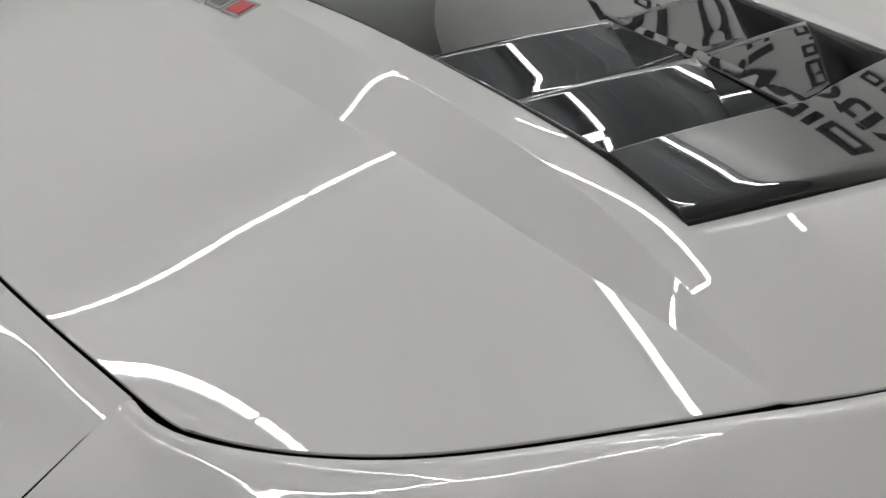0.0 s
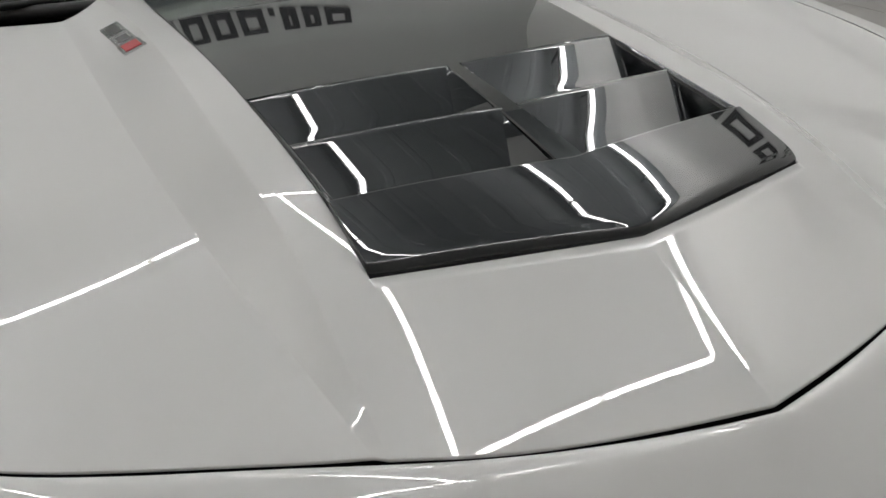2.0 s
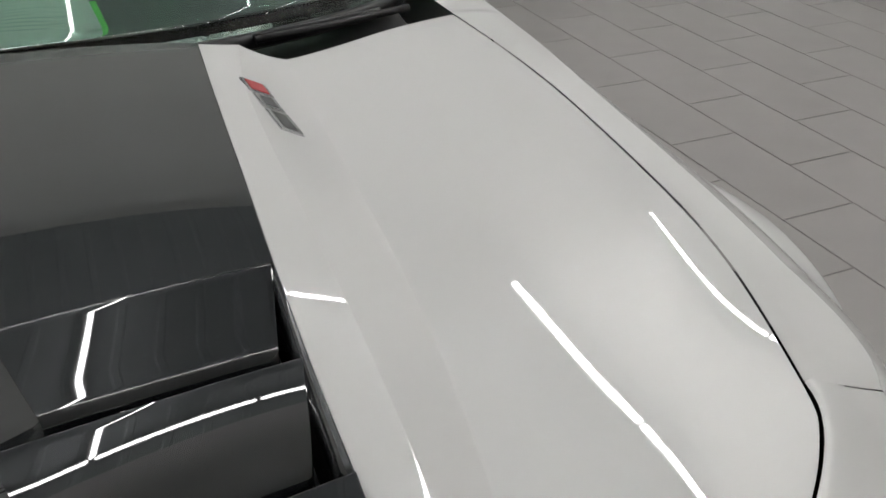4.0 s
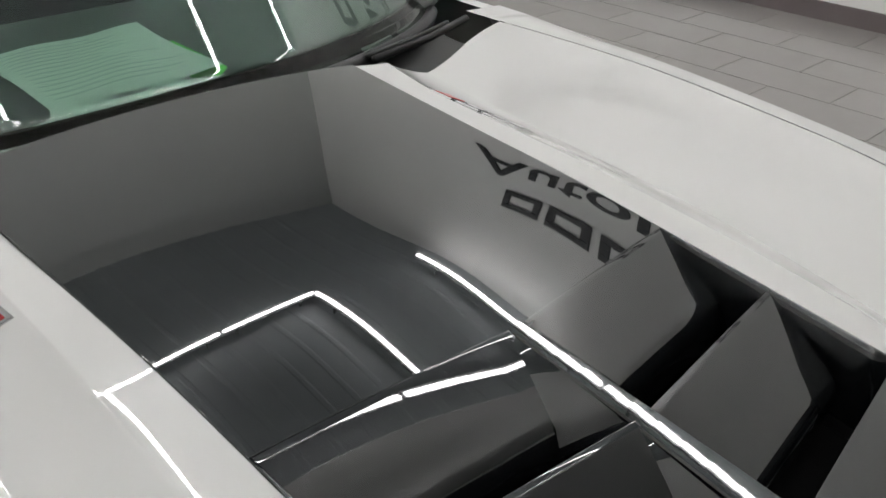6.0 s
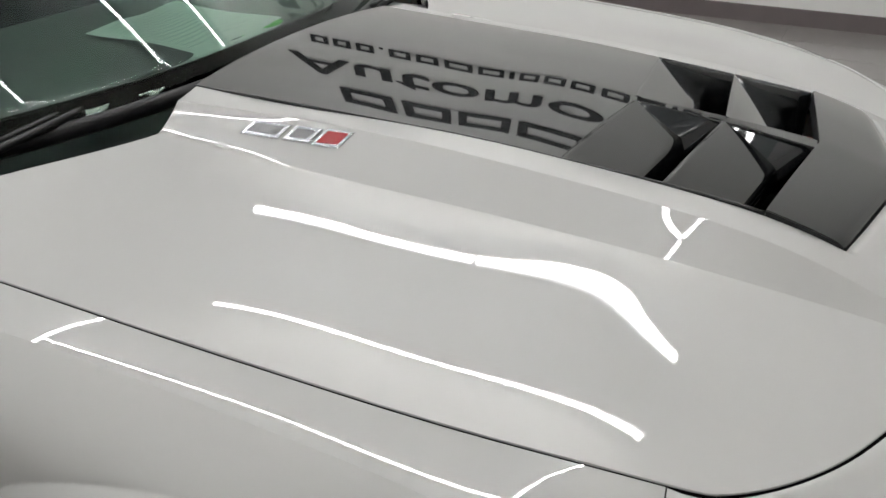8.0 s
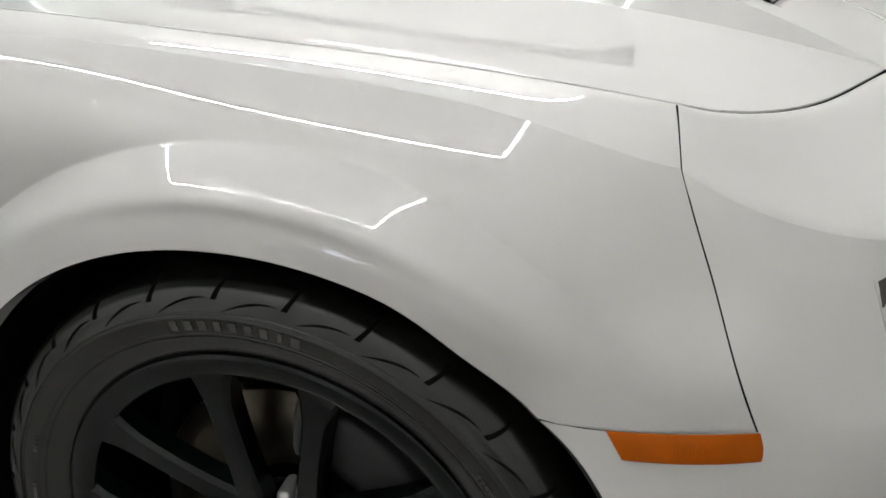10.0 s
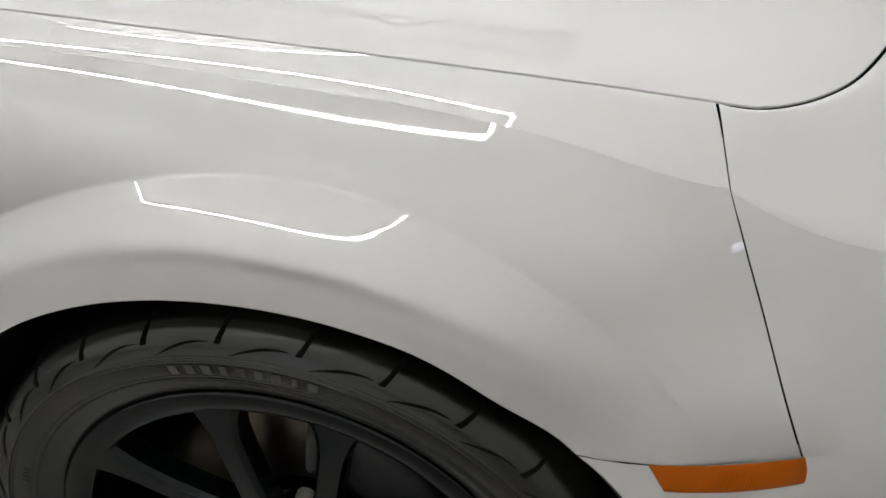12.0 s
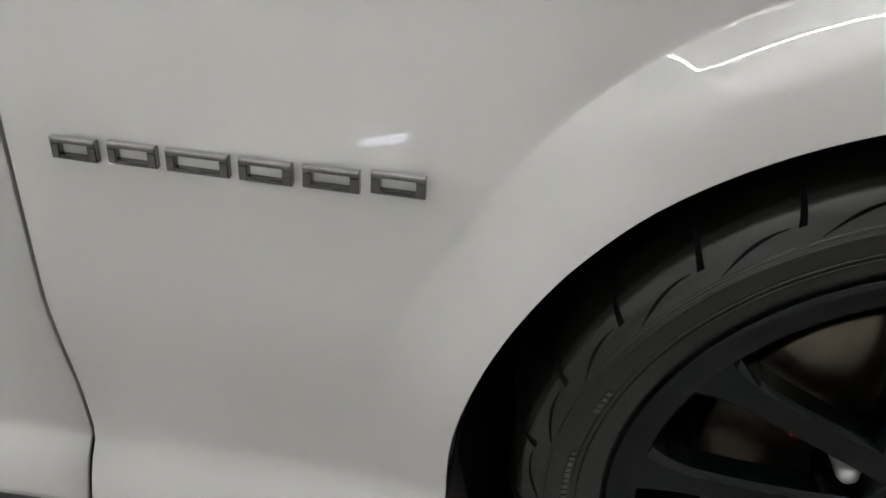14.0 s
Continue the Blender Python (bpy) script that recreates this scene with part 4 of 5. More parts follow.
def build_front_details():
    # grille behind the front opening
    bm = bmesh.new()
    rows = [[(x, -0.745 + 0.3 * x * x, z) for x in np.linspace(-0.42, 0.42, 20)] for z in np.linspace(0.585, 0.765, 4)]
    grid(bm, rows)
    part("grille_mesh", bm, VOID, CAR)
    # grey air dam round the lower edge
    bm = bmesh.new()
    cs = [path3([(0.845, -0.605, 0), (0.80, -0.650, 0), (0.70, -0.710, 0), (0.60, -0.747, 0), (0.40, -0.795, 0), (0.0, -0.845, 0)])]
    rows = []
    for dz, out in ((0.285, -0.045), (0.28, -0.002), (0.272, 0.004), (0.20, 0.005), (0.10, 0.004), (0.09, 0.0), (0.09, -0.15)):
        row = []
        for u in np.linspace(0.0, 1, 50):
            p = cs[0](u)
            q = cs[0](min(u + 0.01, 1)) - cs[0](max(u - 0.01, 0))
            nrm = np.array([-q[1], q[0], 0.0])
            nrm /= np.linalg.norm(nrm)
            if nrm[1] > 0:
                nrm = -nrm
            p = p + nrm * out
            row.append((p[0], p[1], dz))
        rows.append(row)
    both_sides(bm, rows)
    bmesh.ops.remove_doubles(bm, verts=bm.verts, dist=0.0004)
    bmesh.ops.recalc_face_normals(bm, faces=bm.faces)
    part("air_dam", bm, GREY, CAR, "matt grey lower air dam")
    for side in (-1, 1):
        bm = bmesh.new()
        pts = [(0.81, -0.575, 0.56), (0.81, -0.575, 0.31), (0.70, -0.64, 0.31), (0.70, -0.64, 0.56)]
        bm.faces.new([bm.verts.new((side * p[0], p[1], p[2])) for p in pts])
        part("fog_recess", bm, VOID, CAR)
        bm = bmesh.new()
        lathe(bm, [(0.0, 0.0), (0.02, 0.002), (0.032, 0.012), (0.036, 0.03)], 24)
        ob = part("fog_lamp", bm, BLACK, CAR)
        ob.location = (side * 0.775, -0.612, 0.445)
        ob.rotation_euler = (0, 0, radians(40 if side > 0 else 140))
        # side marker
        mk = [path3([(0.9135, -0.343, 0.5985), (0.899, -0.405, 0.5980), (0.8730, -0.477, 0.5975)]), path3([(0.9145, -0.361, 0.570), (0.899, -0.425, 0.569), (0.8730, -0.487, 0.5685)])]
        bm = bmesh.new()
        rows = [[tuple((mk[0](u) * (1 - s) + mk[1](u) * s) * np.array([side, 1, 1]) + np.array([side * (0.001 + 0.003 * min(1, 6 * u, 6 * (1 - u), 5 * s + .1, 5 * (1 - s) + .1)), 0, 0])) for u in np.linspace(0, 1, 24)] for s in np.linspace(0, 1, 7)]
        grid(bm, rows, side < 0)
        bmesh.ops.recalc_face_normals(bm, faces=bm.faces)
        marker = part("side_marker", bm, AMBER, CAR, "amber side marker lens")
        # patch of fine raised dots in the middle of the lens
        bm = bmesh.new()
        for i in range(13):
            for j in range(7):
                a, b = (i - 6 + 0.5 * (j % 2)) / 6.5, (j - 3) / 3.5
                if a * a + b * b > 1:
                    continue
                u, v = 0.50 + 0.14 * a, 0.52 + 0.30 * b
                c = mk[0](u) * (1 - v) + mk[1](u) * v
                tip = bm.verts.new((side * (c[0] + 0.0056), c[1], c[2]))
                foot = [bm.verts.new((side * (c[0] + 0.0038), c[1] + 0.0011 * math.cos(q), c[2] + 0.0011 * math.sin(q))) for q in (0, 1.571, 3.142, 4.712)]
                for k in range(4):
                    bm.faces.new((foot[k], foot[(k + 1) % 4], tip))
        bmesh.ops.recalc_face_normals(bm, faces=bm.faces)
        part("lens_texture", bm, AMBER, marker, "patch of raised dots on the lens", smooth=False)


build_front_details()


# ---- wheels ----
TYRE_PIECES = {}


def build_wheel(side, y):
    w = new("wheel")
    w.parent = CAR
    w.location = (side * 0.80, y, WHEEL_Z)
    w.scale = (side, 1, 1)
    R, rim = 0.355, 0.269
    bm = bmesh.new()
    lathe(bm, [(rim - 0.004, 0.118), (rim + 0.004, 0.126), (rim + 0.012, 0.128), (rim + 0.018, 0.1305), (rim + 0.03, 0.137), (0.312, 0.139), (0.318, 0.1385), (0.320, 0.1370), (0.330, 0.1350), (0.339, 0.1315), (0.346, 0.124), (0.352, 0.110), (R, 0.088), (R, -0.10), (0.345, -0.13), (0.31, -0.142), (rim, -0.13)], 128)
    bmesh.ops.recalc_face_normals(bm, faces=bm.faces)
    for v in bm.verts:
        v.co.z = max(v.co.z, -WHEEL_Z)
    tyre = part("tyre", bm, RUBBER, w, "black low-profile road tyre")
    # shoulder grooves, shade painted as near-black strips: a slit and a curved sipe, each its own piece
    if "slit" not in TYRE_PIECES:
        prof = lambda r: float(np.interp(r, [0.312, 0.320, 0.330, 0.339, 0.346, 0.352, 0.355], [0.139, 0.137, 0.135, 0.1315, 0.124, 0.110, 0.088]))
        bm = bmesh.new()
        left, right = [], []
        for s in np.linspace(0, 1, 9):
            r = 0.3335 + 0.0195 * min(1, 1.25 * s)
            x = prof(r) + 0.0008 - max(0, s - 0.8) * 0.15
            a = 0.035 * s
            wd = 0.0030 * (1 - 0.45 * s) / r
            left.append((x, r * math.cos(a - wd), r * math.sin(a - wd)))
            right.append((x, r * math.cos(a + wd), r * math.sin(a + wd)))
        grid(bm, [left, right])
        TYRE_PIECES["slit"] = mesh_of(bm, "tread_groove", VOID, False)
        bm = bmesh.new()
        left, right = [], []
        for s in np.linspace(0, 1, 12):
            r = 0.3225 + 0.0125 * math.sin(math.pi * 0.55 * s)
            a = 0.03 + 0.17 * s
            wd = 0.0013 * math.sin(math.pi * min(0.95, max(0.08, s)))
            left.append((prof(r - wd) + 0.0006, (r - wd) * math.cos(a), (r - wd) * math.sin(a)))
            right.append((prof(r + wd) + 0.0006, (r + wd) * math.cos(a), (r + wd) * math.sin(a)))
        grid(bm, [left, right])
        TYRE_PIECES["sipe"] = mesh_of(bm, "tread_sipe", VOID, False)
    for k in range(28):
        for nm, key in (("tread_groove", "slit"), ("tread_sipe", "sipe")):
            ob = new(nm, TYRE_PIECES[key])
            ob.parent = tyre
            ob.rotation_euler = (math.radians(97 + k * 360 / 28), 0, 0)
    # thin raised rings, and marks that cannot be read as bars
    bm = bmesh.new()
    lathe(bm, [(0.3185, 0.1384), (0.3195, 0.1396), (0.3208, 0.1372)], 128)
    part("sidewall_ring", bm, RUBBER, tyre)
    for r, x in ((0.2905, 0.1330), (0.2965, 0.1360), (0.3150, 0.1390)):
        bm = bmesh.new()
        lathe(bm, [(r - 0.0008, x - 0.0008), (r, x + 0.0012), (r + 0.0008, x - 0.0002)], 128)
        part("sidewall_ring", bm, RUBBER, tyre)
    rng = random.Random(4)

    def bar(a0, r0, wid, hgt):
        mark = bmesh.new()
        q = []
        for r, a in ((r0, a0 - wid / 2 / r0), (r0, a0 + wid / 2 / r0), (r0 + hgt, a0 + wid / 2 / r0), (r0 + hgt, a0 - wid / 2 / r0)):
            x = np.interp(r, [rim + 0.018, rim + 0.03, 0.312, 0.318], [0.1305, 0.137, 0.139, 0.1385]) + 0.0006
            q.append(mark.verts.new((x, r * math.cos(a), r * math.sin(a))))
        mark.faces.new(q)
        part("sidewall_mark", mark, RUBBER_TEXT, tyre, smooth=False)

    for base in (88, 268):
        for k, wd in enumerate((0.009, 0.004, 0.008, 0.008, 0.008, 0.007, 0.009, 0.009, 0.008)):
            bar(math.radians(base + 12 - k * 3.1), 0.301, wd, 0.011)
    for base, n in ((22, 4), (8, 9), (150, 8)):
        for k in range(n):
            bar(math.radians(base - k * 1.3), 0.299, 0.004 + 0.002 * rng.random(), 0.005)
    # rim barrel and face
    bm = bmesh.new()
    lathe(bm, [(rim, 0.110), (rim - 0.003, 0.110), (rim - 0.004, 0.1215), (rim - 0.006, 0.1235), (rim - 0.030, 0.1185), (rim - 0.033, 0.116), (rim - 0.034, 0.10), (rim - 0.030, 0.03), (rim - 0.03, -0.12)], 96)
    bmesh.ops.recalc_face_normals(bm, faces=bm.faces)
    rimo = part("rim", bm, RIM, w, "satin black five twin-spoke alloy wheel")
    # spokes: five parallel pairs
    for k in range(5):
        for t in (-1, 1):
            bm = bmesh.new()
            a = math.radians(90 + 72 * k)
            d, n = np.array([math.cos(a), math.sin(a)]), np.array([-math.sin(a), math.cos(a)])
            rings = []
            for s in np.linspace(0, 1, 9):
                r = 0.042 + (0.243 - 0.042) * s
                off = t * (0.031 + 0.029 * s + 0.006 * s * s)
                wd = 0.0145 + 0.005 * (2 * s - 1) ** 2 + (0.016 * (max(0, s - 0.72) / 0.28) ** 2)
                zf = 0.1035 + 0.0085 * math.sin(math.pi * min(1, s * 0.62)) + 0.0075 * s
                c = d * r + n * off
                ring = []
                for dw, dz in ((-1, -0.03), (-1, -0.006), (-0.72, 0.0), (0.72, 0.0), (1, -0.006), (1, -0.03)):
                    p = c + n * dw * wd
                    ring.append(bm.verts.new((zf + dz, p[0], p[1])))
                rings.append(ring)
            for ra, rb in zip(rings[:-1], rings[1:]):
                for j in range(5):
                    bm.faces.new((ra[j], ra[j + 1], rb[j + 1], rb[j]))
            bmesh.ops.recalc_face_normals(bm, faces=bm.faces)
            part("spoke", bm, RIM, rimo, smooth=False)
    bm = bmesh.new()
    lathe(bm, [(0.0, 0.1055), (0.0295, 0.1055), (0.031, 0.1052), (0.0318, 0.1030), (0.0326, 0.1055), (0.040, 0.1058), (0.043, 0.1035), (0.046, 0.085), (0.066, 0.06)], 60)
    bmesh.ops.remove_doubles(bm, verts=bm.verts, dist=1e-5)
    bmesh.ops.recalc_face_normals(bm, faces=bm.faces)
    part("centre_cap", bm, RIM, rimo)
    for k in range(5):
        a = math.radians(90 + 72 * k)
        bm = bmesh.new()
        lathe(bm, [(0.0, 0.093), (0.005, 0.0925), (0.0085, 0.090), (0.0105, 0.085), (0.0115, 0.060)], 24)
        for v in bm.verts:
            v.co.y += 0.060 * math.cos(a)
            v.co.z += 0.060 * math.sin(a)
        bmesh.ops.remove_doubles(bm, verts=bm.verts, dist=1e-5)
        bmesh.ops.recalc_face_normals(bm, faces=bm.faces)
        part("lug_nut", bm, NUT, rimo, "silver lug nut")
        if k == 1:
            bm = bmesh.new()
            lathe(bm, [(0.0, 0.0936), (0.0045, 0.0936), (0.0045, 0.092)], 6)
            for v in bm.verts:
                v.co.y += 0.060 * math.cos(a)
                v.co.z += 0.060 * math.sin(a)
            part("lock_key", bm, BLACK, rimo, smooth=False)
    bm = bmesh.new()
    lathe(bm, [(0.075, 0.045), (0.08, 0.052), (0.178, 0.052), (0.180, 0.048), (0.180, 0.02), (0.075, 0.02)], 72)
    bmesh.ops.recalc_face_normals(bm, faces=bm.faces)
    part("brake_disc", bm, STEEL, w, "worn steel brake disc")
    bm = bmesh.new()
    rows = []
    for a in np.linspace(math.radians(20), math.radians(85), 14):
        row = []
        for r, x in ((0.110, 0.035), (0.112, 0.072), (0.13, 0.080), (0.175, 0.080), (0.190, 0.070), (0.192, 0.03)):
            row.append((x, -r * math.cos(a), r * math.sin(a)))
        rows.append(row)
    grid(bm, rows)
    hem(bm, 0.0)
    bmesh.ops.recalc_face_normals(bm, faces=bm.faces)
    part("brake_caliper", bm, BLACK, w, "black brake caliper")
    bm = bmesh.new()
    box(bm, 0.079, 0.098, 0.048, 0.084, 0.116, 0.062, 0.002)
    part("caliper_badge", bm, RED, w, smooth=False)
    # Near-black disc stands in for the shade behind the spokes.
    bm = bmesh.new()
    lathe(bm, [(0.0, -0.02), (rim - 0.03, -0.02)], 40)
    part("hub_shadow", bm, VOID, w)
    return w


for s in (-1, 1):
    build_wheel(s, 0.0)
    build_wheel(s, 2.852)


# ---- cabin, doors and the rest of the body ----
DOOR_STEPS = sorted(set(np.linspace(0, 0.12, 25).round(4)) | set(np.linspace(0.12, 0.85, 24).round(4)) | set(np.linspace(0.85, 1, 16).round(4)))


def build_cabin():
    for side in (-1, 1):
        bm = bmesh.new()
        rows = []
        for y in np.linspace(0.757, 2.15, 20):
            zs = shoulder(y)[1]
            rows.append([(side * side_x(y, zs + (0.232 - zs) * s), y, zs + (0.232 - zs) * s) for s in DOOR_STEPS])
        grid(bm, rows, side > 0)
        bmesh.ops.recalc_face_normals(bm, faces=bm.faces)
        hem(bm, 0.002, (-side, 0, 0))
        hem(bm, 0.03, (-side, 0, 0))
        # Near-black strip behind the gap paints the shade of the door line.
        gap = bmesh.new()
        grid(gap, [[(side * (side_x(y, z) - 0.006), y, z) for z in np.linspace(0.235, 0.87, 70)] for y in (0.742, 0.768)])
        part("door_gap_shade", gap, VOID, CAR)
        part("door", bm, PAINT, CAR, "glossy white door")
        bm = bmesh.new()
        rows = []
        for y in np.linspace(0.415, 2.44, 12):
            rows.append([(side * 0.925, y, 0.227), (side * 0.945, y, 0.222), (side * 0.945, y, 0.214), (side * 0.925, y, 0.208), (side * 0.92, y, 0.13), (side * 0.80, y, 0.12)])
        grid(bm, rows)
        bmesh.ops.recalc_face_normals(bm, faces=bm.faces)
        part("side_skirt", bm, BLACK, CAR, "black side skirt")
        bm = bmesh.new()
        rows = []
        for y in np.linspace(2.156, 3.86, 24):
            f = max(0, (y - 3.3) / 0.56)
            prof = []
            for z in (0.92 - 0.02 * f, 0.86, 0.75, 0.62, 0.5, 0.36, 0.25):
                x = 0.905 + 0.05 * math.sin(math.pi * min(1, max(0, (0.92 - z) / 0.6))) - 0.28 * f * f
                r = math.hypot(y - 2.852, z - WHEEL_Z)
                prof.append((side * x, y, z))
            rows.append(prof)
        grid(bm, rows)
        gone = [f for f in bm.faces if math.hypot(f.calc_center_median().y - 2.852, f.calc_center_median().z - WHEEL_Z) < 0.37]
        bmesh.ops.delete(bm, geom=gone, context="FACES")
        bmesh.ops.recalc_face_normals(bm, faces=bm.faces)
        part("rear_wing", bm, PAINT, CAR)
    # roof, pillars, boot
    top = spline([(1.42, 0.50, 1.335), (1.55, 0.53, 1.365), (2.0, 0.55, 1.375), (2.5, 0.53, 1.345), (3.0, 0.50, 1.20), (3.35, 0.48, 0.985)])
    bm = bmesh.new()
    rows = []
    for y in np.linspace(1.42, 3.35, 20):
        x, z = top(y)
        rows.append([(x * u, y, z - 0.03 * u * u - 0.02 * max(0, abs(u) - 0.9) * 10) for u in np.linspace(-1, 1, 15)])
    grid(bm, rows)
    bmesh.ops.recalc_face_normals(bm, faces=bm.faces)
    hem(bm, 0.02)
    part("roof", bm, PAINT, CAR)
    bm = bmesh.new()
    rows = [[(0.86 * u, y, 0.93 + 0.10 * (3.75 - y) * (1 - u * u)) for u in np.linspace(-1, 1, 11)] for y in np.linspace(3.3, 3.84, 8)]
    grid(bm, rows)
    rows = [[(0.64 * u, 3.86 + 0.04 * (1 - u * u), z) for u in np.linspace(-1, 1, 11)] for z in np.linspace(0.3, 0.92, 6)]
    grid(bm, rows)
    bmesh.ops.recalc_face_normals(bm, faces=bm.faces)
    part("boot", bm, PAINT, CAR)
    for side in (-1, 1):
        bm = bmesh.new()
        rows = []
        for y in np.linspace(1.05, 3.35, 16):
            f = min(1, max(0, (y - 0.85) / 0.57))
            x, z = top(max(y, 1.42))
            z = 0.92 + (z - 0.03 - 0.92) * f ** 0.9
            x = 0.80 + (x - 0.80) * f
            rows.append([(side * 0.86, y, 0.905), (side * x, y, z)])
        grid(bm, rows)
        part("side_window", bm, BLACK, CAR)


build_cabin()

# windscreen: base curve, then swept up and back
SCREEN = path3([(0.0, 0.555, 0.925), (0.30, 0.58, 0.922), (0.55, 0.665, 0.915), (0.735, 0.80, 0.905)])
SCREEN_TOP = path3([(0.0, 1.39, 1.335), (0.25, 1.395, 1.332), (0.42, 1.42, 1.322), (0.52, 1.46, 1.305)])


def build_glass():
    bm = bmesh.new()
    rows = []
    for s in np.linspace(0, 1, 14):
        rows.append([SCREEN(u) * (1 - s) + SCREEN_TOP(u) * s + np.array([0, -0.03, 0.03]) * math.sin(math.pi * s) for u in np.linspace(0, 1, 16)])
    both_sides(bm, rows)
    bmesh.ops.remove_doubles(bm, verts=bm.verts, dist=0.0005)
    bmesh.ops.recalc_face_normals(bm, faces=bm.faces)
    r = bmesh.ops.solidify(bm, geom=bm.faces[:], thickness=0.004)
    ob = part("windscreen", bm, GLASS, CAR, "green tinted windscreen glass")
    # pillars
    for side in (-1, 1):
        bm = bmesh.new()
        tube_along(bm, [(side * 0.735, 0.80, 0.92), (side * 0.66, 1.05, 1.09), (side * 0.59, 1.27, 1.23), (side * 0.53, 1.46, 1.32)], [0.03, 0.035, 0.035, 0.035], 10)
        part("pillar", bm, PAINT, CAR)
    # cowl panel under the screen
    bm = bmesh.new()
    rows = []
    for s in np.linspace(0, 1, 6):
        row = []
        for u in np.linspace(0, 1, 20):
            a = SCREEN(u) + np.array([0, 0.03, -0.03])
            x = a[0]
            yb = 0.50 if x < 0.30 else np.interp(x, [0.30, 0.416, 0.55, 0.786], [0.49, 0.458, 0.53, 0.64])
            b = np.array([x, yb - 0.02, 0.885 - 0.02 * (x / 0.7)])
            row.append(a * (1 - s) + b * s + np.array([0, 0, -0.012]) * math.sin(math.pi * s))
        rows.append(row)
    both_sides(bm, rows)
    bmesh.ops.remove_doubles(bm, verts=bm.verts, dist=0.0005)
    bmesh.ops.recalc_face_normals(bm, faces=bm.faces)
    part("cowl_panel", bm, BLACK, CAR, "black plastic cowl panel")
    # rubber seal along the foot of the screen
    bm = bmesh.new()
    foot = [SCREEN(u) + np.array([0, 0.000, -0.003]) for u in np.linspace(0, 1, 18)]
    line = [(-p[0], p[1], p[2]) for p in foot[:0:-1]] + [tuple(p) for p in foot]
    tube_along(bm, line, [0.014] * len(line), 10)
    part("screen_seal", bm, BLACK, CAR, "black rubber screen seal")
    # dashboard, and a near-black block painting the cabin's shade below the glass
    bm = bmesh.new()
    rows = [[(0.70 * u, 0.66 + 0.62 * s + 0.12 * u * u * (1 - s), 0.915 + 0.03 * math.sin(math.pi * s) - 0.12 * max(0, s - 0.8) * 5 * (s - 0.8)) for u in np.linspace(-1, 1, 20)] for s in np.linspace(0, 1, 12)]
    grid(bm, rows)
    bmesh.ops.recalc_face_normals(bm, faces=bm.faces)
    part("dashboard", bm, DASH, CAR, "black dashboard")
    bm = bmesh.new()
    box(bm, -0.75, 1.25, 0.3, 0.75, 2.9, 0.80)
    part("cabin_shade_block", bm, VOID, CAR, smooth=False)


build_glass()


def build_underbody():
    for x0, y0, x1, y1 in ((-0.84, 0.42, 0.84, 2.43), (-0.78, -0.60, 0.78, -0.42), (-0.595, -0.42, 0.595, 0.42), (-0.595, 2.43, 0.595, 3.28), (-0.7, 3.28, 0.7, 3.8)):
        bm = bmesh.new()
        box(bm, x0, y0, 0.125, x1, y1, 0.16, 0.004)
        part("underbody_panel", bm, BLACK, CAR, smooth=False)


build_underbody()


def build_wipers():
    for arm in ([(-0.74, 0.605, 0.925), (-0.60, 0.61, 0.932), (-0.45, 0.63, 0.932), (-0.33, 0.655, 0.928)], [(0.70, 0.66, 0.925), (0.55, 0.60, 0.93), (0.40, 0.575, 0.928)]):
        bm = bmesh.new()
        tube_along(bm, arm, 0.007, 8)
        w = part("wiper", bm, BLACK, CAR, "black wiper arm and blade")
        bm = bmesh.new()
        c = path3(arm)
        tube_along(bm, [c(u) + np.array([0, 0.02, 0.001]) for u in np.linspace(0.2, 1, 12)], 0.005, 6)
        part("wiper_blade", bm, BLACK, w)


build_wipers()


# ---- badges: plain blocks in the size of their characters ----
def surface_frame(o, along, up):
    a, u = Vector(along).normalized(), Vector(up).normalized()
    n = a.cross(u).normalized()
    u = n.cross(a)
    return Matrix(((a.x, u.x, n.x, o[0]), (a.y, u.y, n.y, o[1]), (a.z, u.z, n.z, o[2]), (0, 0, 0, 1)))


def blocks(bm, rects, depth, shear=0.0, bevel=0.0012):
    for x0, y0, x1, y1 in rects:
        vs = box(bm, x0, y0, 0.0, x1, y1, depth)
        es = [e for e in {e for v in vs for e in v.link_edges} if all(v.co.z > depth / 2 for v in e.verts)]
        r = bmesh.ops.bevel(bm, geom=es, offset=bevel, segments=2, affect="EDGES", clamp_overlap=True)
    if shear:
        for v in bm.verts:
            v.co.x += v.co.y * shear


def bonnet_badge(m):
    b = new("bonnet_badge")
    b.parent = CAR
    b.matrix_basis = m
    tagged(b, "chrome and red badge of three slanted blocks")
    h = 0.030
    for rects, mat, nm in (([(0.0, 0.0, 0.062, h)], CHROME, "block"), ([(0.069, 0.0, 0.112, h)], CHROME, "block"), ([(0.118, -0.002, 0.160, h + 0.002)], CHROME, "surround")):
        bm = bmesh.new()
        blocks(bm, rects, 0.0032, 0.35)
        part(nm, bm, mat, b, smooth=False)
    for x0, x1 in ((0.006, 0.056), (0.075, 0.106)):
        bm = bmesh.new()
        blocks(bm, [(x0, 0.005, x1, h - 0.005)], 0.0036, 0.35)
        part("block_face", bm, DARK_CHROME, b, smooth=False)
    bm = bmesh.new()
    blocks(bm, [(0.122, 0.002, 0.156, h - 0.002)], 0.0040, 0.35)
    part("red_block", bm, RED, b, "red enamel block", smooth=False)


